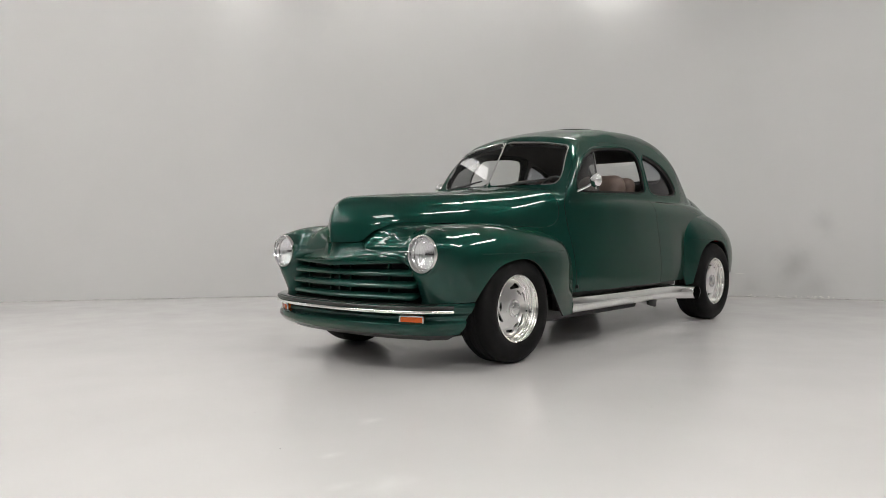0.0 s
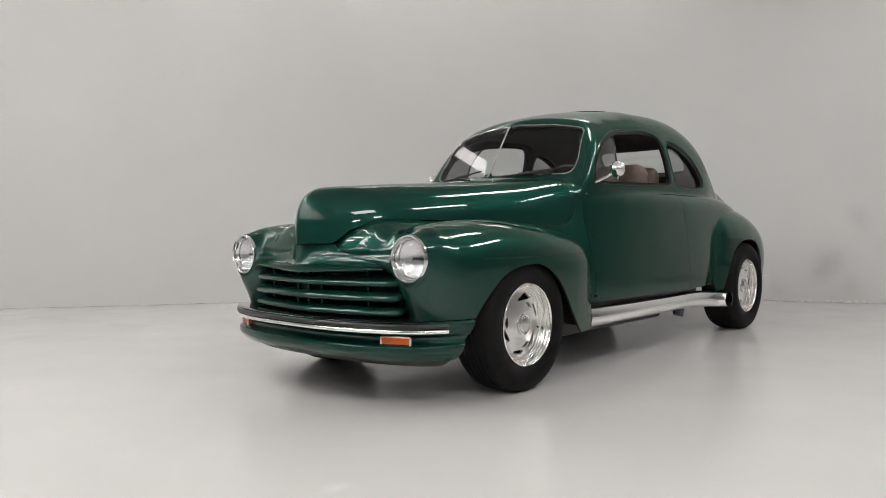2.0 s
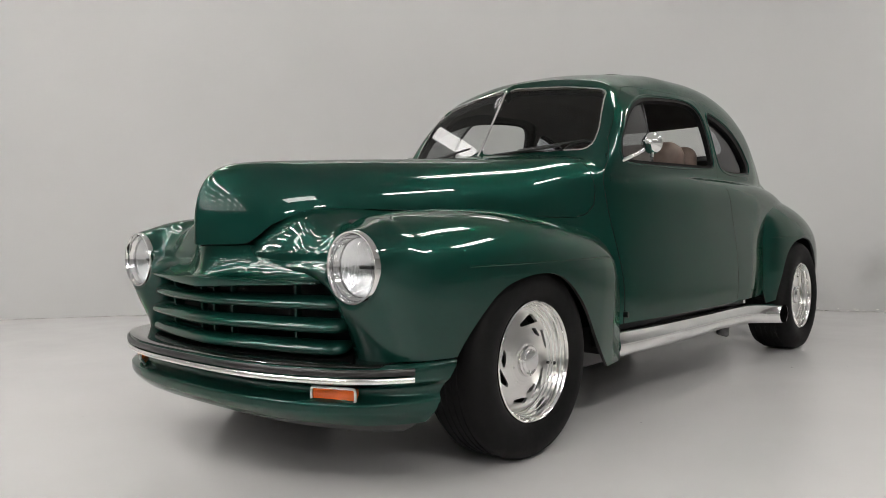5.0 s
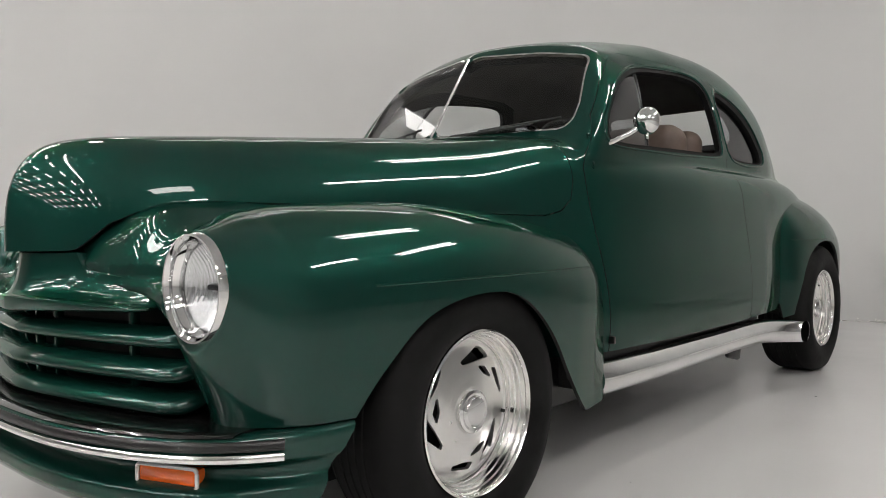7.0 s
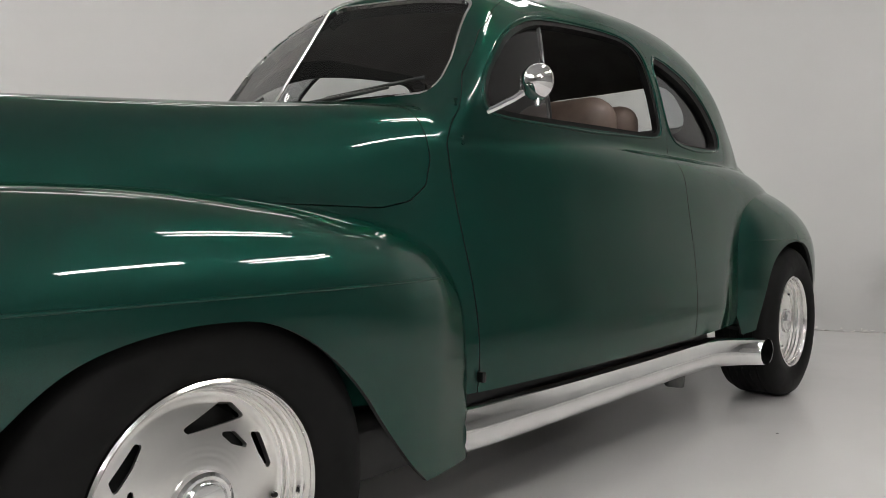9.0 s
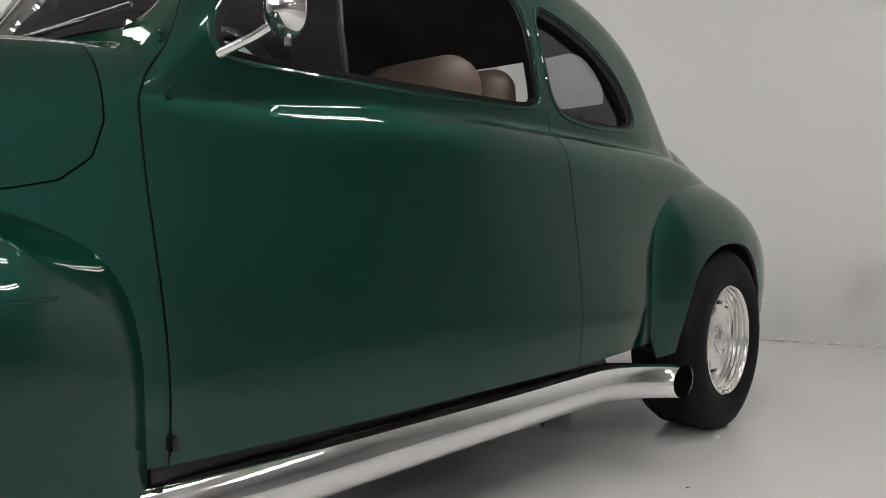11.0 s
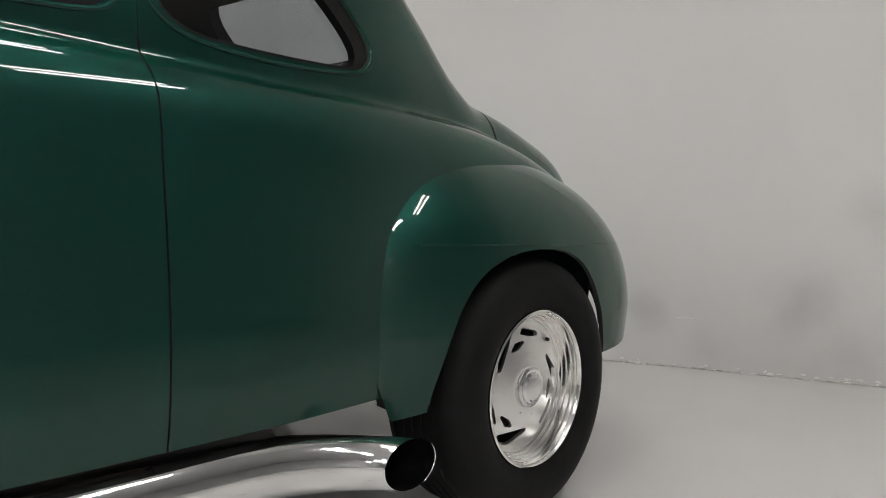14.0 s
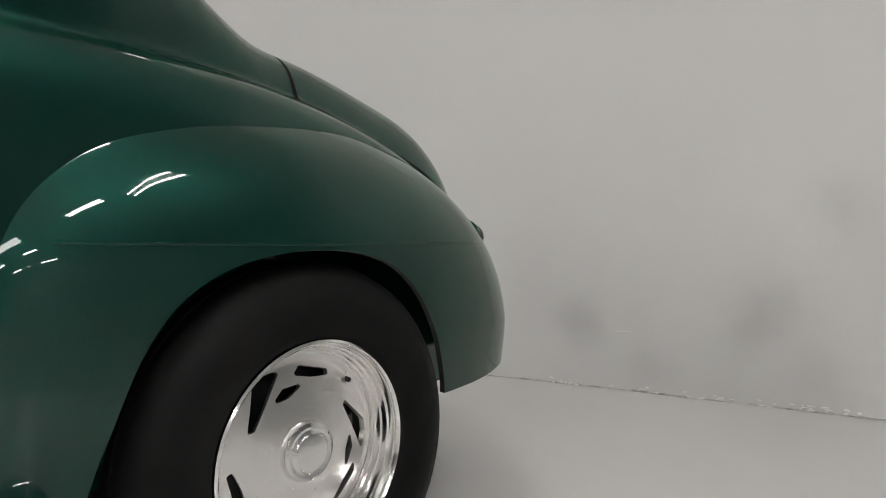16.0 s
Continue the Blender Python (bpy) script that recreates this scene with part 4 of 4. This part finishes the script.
# headlights
for s in (-1, 1):
    m = Matrix.Translation((-0.653, s * 0.625, 0.661)) @ Matrix.Scale(0.955, 4)
    ring = turned([(0.095, 0.03), (0.0965, 0.006), (0.099, -0.008), (0.1025, -0.016), (0.1065, -0.0165), (0.1105, -0.008), (0.112, 0.012), (0.104, 0.05), (0.095, 0.055)], 64, "x", True)
    hl = part("headlight", moved(ring, m), CHROME, car, "round headlight with a chrome ring")
    dish = turned([(0.0, 0.065), (0.03, 0.06), (0.06, 0.045), (0.087, 0.022), (0.088, 0.07), (0.0, 0.07)], 40, "x")
    part("reflector", moved(dish, m), REFLECTOR, hl)
    lens = turned([(0.0, -0.012), (0.03, -0.01), (0.058, -0.004), (0.078, 0.005), (0.088, 0.014)], 40, "x")
    part("bezel", moved(turned([(0.0968, 0.0), (0.0935, 0.008), (0.0885, 0.015), (0.0885, 0.05), (0.0968, 0.05)], 56, "x", True), m), CHROME, hl, "bright dished bezel between ring and lens")
    part("bulb_shield", moved(block((0.028, -0.045, -0.006), (0.05, 0.012, 0.006), 0.003), m), BLACK, hl, "dark bulb shield behind the lens")
    part("lens", moved(lens, m), CLEAR, hl, "clear domed lens")

# wheels
SLOTS = [[(0.78, 72), (0.80, 63), (0.75, 51), (0.55, 97), (0.60, 101)], [(0.55, 70), (0.60, 54), (0.585, 38), (0.56, 36), (0.5, 52)], [(0.67, 42), (0.74, 35), (0.73, 10), (0.68, 8), (0.63, 24)]]
R_RIM = 0.203
slot_lines = []
for k in range(3):
    for s in SLOTS:
        slot_lines.append(outline([(R_RIM * r * math.cos(radians(q + 120 * k)), R_RIM * r * math.sin(radians(q + 120 * k))) for r, q in s], 0.004))
disc_line = knots((0.0, 0.030), (0.055, 0.030), (0.075, 0.033), (0.11, 0.040), (0.155, 0.051), (0.166, 0.056), (0.172, 0.053))


def disc_face(r):
    return disc_line(r) + 0.00007 * np.sin(r * 620) * step(0.05, 0.06, r) * step(0.1, 0.088, r)


def wheel_disc(name):
    rr, qq = np.linspace(0.03, 0.172, 92), np.linspace(0, 2 * np.pi, 241)[:-1]
    r, q = np.meshgrid(rr, qq, indexing="ij")
    v = np.stack([r * np.cos(q), disc_face(r), r * np.sin(q)], -1).reshape(-1, 3)
    i = np.arange(r.size).reshape(r.shape)
    j = np.roll(i, -1, 1)
    quad = np.stack([i[:-1], i[1:], j[1:], j[:-1]], -1).reshape(-1, 4)
    t = np.concatenate([quad[:, [0, 1, 2]], quad[:, [0, 2, 3]]])
    v, t = clip(v, t, lambda v: -np.min([sd(v[:, 0], v[:, 2]) for sd in slot_lines], 0))
    return sheet(name, v, t, lambda x, y, z: disc_face(np.sqrt(x * x + z * z)) - y, 0.010, [DISC])


disc_mesh = wheel_disc("rim_disc")


def make_wheel(width, radius):
    w = new("wheel")
    w.parent = car
    tagged(w, "polished slotted wheel with a black tyre")
    hw = width
    tyre = [(0.196, 0.012), (0.205, -0.004), (0.222, -0.013), (0.25, -0.021), (0.28, -0.020), (radius - 0.02, -0.006), (radius - 0.006, 0.012), (radius - 0.001, 0.03)]
    tread = []
    for k in range(5):
        y0 = 0.035 + (hw - 0.07) * k / 5
        tread += [(radius, y0), (radius, y0 + (hw - 0.07) / 5 - 0.008), (radius - 0.003, y0 + (hw - 0.07) / 5 - 0.006), (radius - 0.003, y0 + (hw - 0.07) / 5 - 0.002)]
    tyre += tread + [(radius - 0.001, hw - 0.03), (radius - 0.02, hw + 0.006), (0.26, hw + 0.02), (0.20, hw)]
    part("tyre", turned(tyre, 72, "y"), RUBBER, w, "black rubber tyre")
    rim = [(0.198, 0.03), (0.2025, 0.004), (0.2015, -0.006), (0.197, -0.009), (0.193, -0.005), (0.1905, 0.004), (0.1895, 0.014), (0.1855, 0.017), (0.1845, 0.028), (0.181, 0.031), (0.180, 0.041), (0.1765, 0.044), (0.1755, 0.053), (0.170, 0.056), (0.170, 0.10), (0.186, 0.11), (0.186, hw), (0.196, hw)]
    part("rim", turned(rim, 72, "y"), POLISHED, w, "polished aluminium rim with a stepped lip")
    d = new("rim_disc", disc_mesh)
    d.parent = w
    cap = turned([(0.0, 0.008), (0.02, 0.0085), (0.033, 0.0105), (0.036, 0.014), (0.040, 0.016), (0.046, 0.015), (0.052, 0.018), (0.0545, 0.024), (0.055, 0.045)], 48, "y")
    part("centre_cap", cap, CHROME, w, "domed chrome centre cap")
    part("brake_drum", turned([(0.0, 0.085), (0.14, 0.085), (0.15, 0.09), (0.15, 0.14), (0.0, 0.14)], 40, "y"), BLACK, w)
    part("valve", tube([(0.152, 0.07, -0.03), (0.15, 0.042, -0.03)], 0.005, 8), BLACK, w)
    return w


front_wheel = make_wheel(0.20, 0.326)
front_wheel.matrix_basis = pose(0, -0.77, 0.326, 0, 0, 0)
copy_thing(front_wheel, pose(0, 0.77, 0.326, 0, 40, 180))
rear_wheel = make_wheel(0.22, 0.333)
rear_wheel.matrix_basis = pose(2.896, -0.765, 0.333, 0, -57, 0)
copy_thing(rear_wheel, pose(2.896, 0.765, 0.333, 0, 10, 180))

# side pipes, their ends cut off along the car's side
def cut_off(bm, sides, y):
    bm.verts.ensure_lookup_table()
    for v in bm.verts[-sides:]:
        k = y - v.co.y
        v.co.x += abs(k) * (1 if (k > 0) == (y > 0) else -1)
        v.co.y = y


for s in (-1, 1):
    path = [(0.675, s * 0.672, 0.29), (0.75, s * 0.682, 0.29), (1.0, s * 0.688, 0.29), (1.4, s * 0.689, 0.291), (1.8, s * 0.69, 0.291), (2.05, s * 0.692, 0.289), (2.13, s * 0.698, 0.286), (2.19, s * 0.709, 0.281), (2.25, s * 0.729, 0.276), (2.30, s * 0.755, 0.272), (2.34, s * 0.785, 0.27), (2.37, s * 0.82, 0.269)]
    body_bm = tube(path, [0.058] * 6 + [0.057, 0.056, 0.0545, 0.053, 0.052, 0.051], 32, caps="start")
    cut_off(body_bm, 32, s * 0.828)
    pipe = part("side_pipe", body_bm, PIPE, car, "chrome side exhaust pipe under the door")
    liner = tube(path[-4:], [0.047, 0.047, 0.0475, 0.0495], 28, caps="start")
    cut_off(liner, 28, s * 0.8275)
    # inside of the pipe end, near-black all over
    part("pipe_mouth", liner, MOUTH_BLACK, pipe, "near-black mouth of the pipe")
    rocker = block((0.72, -0.0675, 0.26), (2.2, 0.0675, 0.385), 0.012)
    for v in rocker.verts:
        v.co.y += s * 0.6175
        if v.co.x > 2.0 and v.co.z > 0.32:
            v.co.x -= 0.06
    part("rocker", rocker, BLACK, car, "black rocker panel")
    part("pipe_bracket", moved(block((-0.07, -0.012, -0.05), (0.07, 0.012, 0.02), 0.012), Matrix.Translation((1.93, s * 0.655, 0.23)) @ pose(0, 0, 0, 0, 12, 0)), BLACK, pipe, "black hanger under the pipe")

# lower door hinges, showing in the seam in front of the doors
for s in (-1, 1):
    low, high = sorted((s * 0.698, s * 0.722))
    part("door_hinge", block((0.739, low, 0.396), (0.751, high, 0.42), 0.003), BLACK, car, "small dark lower door hinge")

# floor pan and inner bodies
part("chassis", block((-0.5, -0.52, 0.16), (1.95, 0.52, 0.34), 0.03), BLACK, car)
part("frame_rail", block((1.93, -0.14, 0.24), (3.45, 0.14, 0.36), 0.02), BLACK, car)
part("engine_bay", block((-0.5, -0.45, 0.34), (0.66, 0.45, 0.80), 0.03), DARK, car)

# mirror
for s in (-1, 1):
    arm = tube([(0.875, s * 0.605, 1.05), (0.89, s * 0.64, 1.062), (0.92, s * 0.68, 1.085), (0.945, s * 0.71, 1.11)], [0.013, 0.0095, 0.0085, 0.0095], 12)
    mir = part("door_mirror", arm, CHROME, car, "round chrome mirror on a curved arm")
    head = turned([(0.0, -0.042), (0.012, -0.0405), (0.024, -0.036), (0.036, -0.026), (0.044, -0.012), (0.0475, 0.002), (0.0475, 0.008), (0.045, 0.013), (0.0, 0.015)], 36, "x")
    part("mirror_head", moved(head, Matrix.Translation((0.955, s * 0.727, 1.127)) @ pose(0, 0, 0, 0, 0, s * 8)), CHROME, mir)
    part("mirror_stub", tube([(0.955, s * 0.727, 1.085), (0.955, s * 0.727, 1.066)], [0.006, 0.0075], 10), CHROME, mir)
    part("mirror_foot", tube([(0.872, s * 0.597, 1.048), (0.876, s * 0.608, 1.05)], [0.018, 0.014], 14), CHROME, mir)

# wipers
for y0, y1 in ((-0.10, -0.50), (0.44, 0.06)):
    xw = lambda y, z: 0.662 + 0.235 * abs(y) + (z - 1.10) / 1.47 - 0.022
    arm = part("wiper", tube([(xw(y0, 1.10), y0, 1.10), (xw((y0 + y1) / 2, 1.115), (y0 + y1) / 2, 1.118), (xw(y1 + 0.1, 1.125), y1 + 0.1, 1.128)], [0.008, 0.006, 0.004], 8), BLACK, car, "black windscreen wiper")
    part("blade", tube([(xw(y0 - 0.1, 1.12) + 0.006, y0 - 0.1, 1.118), (xw(y1, 1.13) + 0.006, y1, 1.145)], 0.005, 8), BLACK, arm)

# seats and dashboard
def cushion(name, lo, hi, r, parent, mat=LEATHER, m=None, label=""):
    c = [(lo[i] + hi[i]) / 2 for i in range(3)]
    hs = [(hi[i] - lo[i]) / 2 for i in range(3)]
    inv = (m or Matrix.Identity(4)).inverted()
    M = np.array(inv)

    def solid(x, y, z):
        p = [M[i, 0] * x + M[i, 1] * y + M[i, 2] * z + M[i, 3] - c[i] for i in range(3)]
        q = [np.abs(p[i]) - hs[i] + r for i in range(3)]
        return np.sqrt(sum(np.maximum(k, 0) ** 2 for k in q)) + np.minimum(np.max(q, 0), 0) - r
    b = max(hs) * 1.8
    v, t = skin(solid, tuple(k - b for k in c), tuple(k + b for k in c), 0.025)
    return child(name, sheet(name, v, t, solid, 0, [mat]), parent, label)


for s in (-1, 1):
    seat = new("front_seat")
    seat.parent = car
    tagged(seat, "brown leather bucket seat")
    cushion("backrest", (1.60, s * 0.34 - 0.20, 0.62), (1.78, s * 0.34 + 0.20, 1.215), 0.088, seat)
    cushion("bolster", (1.79, s * 0.37 - 0.17, 0.62), (1.92, s * 0.37 + 0.17, 1.2), 0.064, seat)
    cushion("seat_base", (1.12, s * 0.33 - 0.25, 0.48), (1.70, s * 0.33 + 0.25, 0.64), 0.06, seat)
cushion("rear_seat", (2.18, -0.5, 0.6), (2.34, 0.5, 1.10), 0.07, car, LEATHER, None, "brown leather rear bench")
cushion("dashboard", (0.78, -0.52, 0.88), (0.95, 0.52, 1.065), 0.04, car, LINING, None, "grey brown padded dashboard")
wheel_m = Matrix.Translation((1.12, -0.33, 1.02)) @ pose(0, 0, 0, 0, 65, 0)
sw = [wheel_m @ Vector((0.17 * math.cos(q), 0.17 * math.sin(q), 0)) for q in (2 * math.pi * k / 40 for k in range(40))]
part("steering_wheel", tube(sw, 0.013, 10, closed=True), BLACK, car, "black steering wheel")

# tail lamps
lamp_at = np.array([[3.60, -0.60, 0.76]])
for _ in range(12):
    g = gradient(rear_fender_solid, lamp_at)
    lamp_at = lamp_at - rear_fender_solid(*lamp_at.T)[:, None] * g / (g * g).sum()
lamp_at = lamp_at[0]
for s in (-1, 1):
    rows_ = [(0.0, -0.002), (0.02, -0.003), (0.034, -0.006), (0.042, -0.012), (0.034, -0.03), (0.0, -0.03)]
    m = Matrix.Translation((lamp_at[0] - 0.026, s * (-lamp_at[1] - 0.02), lamp_at[2] - 0.012)) @ pose(0, 0, 0, 0, 40, s * -35)
    tl = part("tail_lamp", moved(turned(rows_, 24, "x"), m), PAINT, car, "painted tail lamp housing with a red lens and a dark rim")
    part("lens", moved(turned([(0.0, 0.012), (0.02, 0.009), (0.03, 0.0), (0.03, -0.02), (0.0, -0.02)], 24, "x"), Matrix.Translation((lamp_at[0] + 0.004, s * (-lamp_at[1] - 0.05), lamp_at[2] - 0.03))), RED, tl)
    ring_ = [m @ Vector((0.0, 0.044 * math.cos(q), 0.044 * math.sin(q))) for q in (2 * math.pi * k / 32 for k in range(32))]
    part("lamp_rim", tube(ring_, 0.006, 8, closed=True), BLACK, tl)

# tinted roof hatch
v, t = clip(shell_v, shell_t, lambda v: np.maximum(np.maximum(np.abs(v[:, 1]) - 0.2, np.abs(v[:, 0] - 1.66) - 0.11), 1.5 - v[:, 2]))
child("roof_hatch", sheet("roof_hatch", v, t, body_solid, 0.008, [BLACK], False, 0.004), car, "dark tinted roof hatch panel")
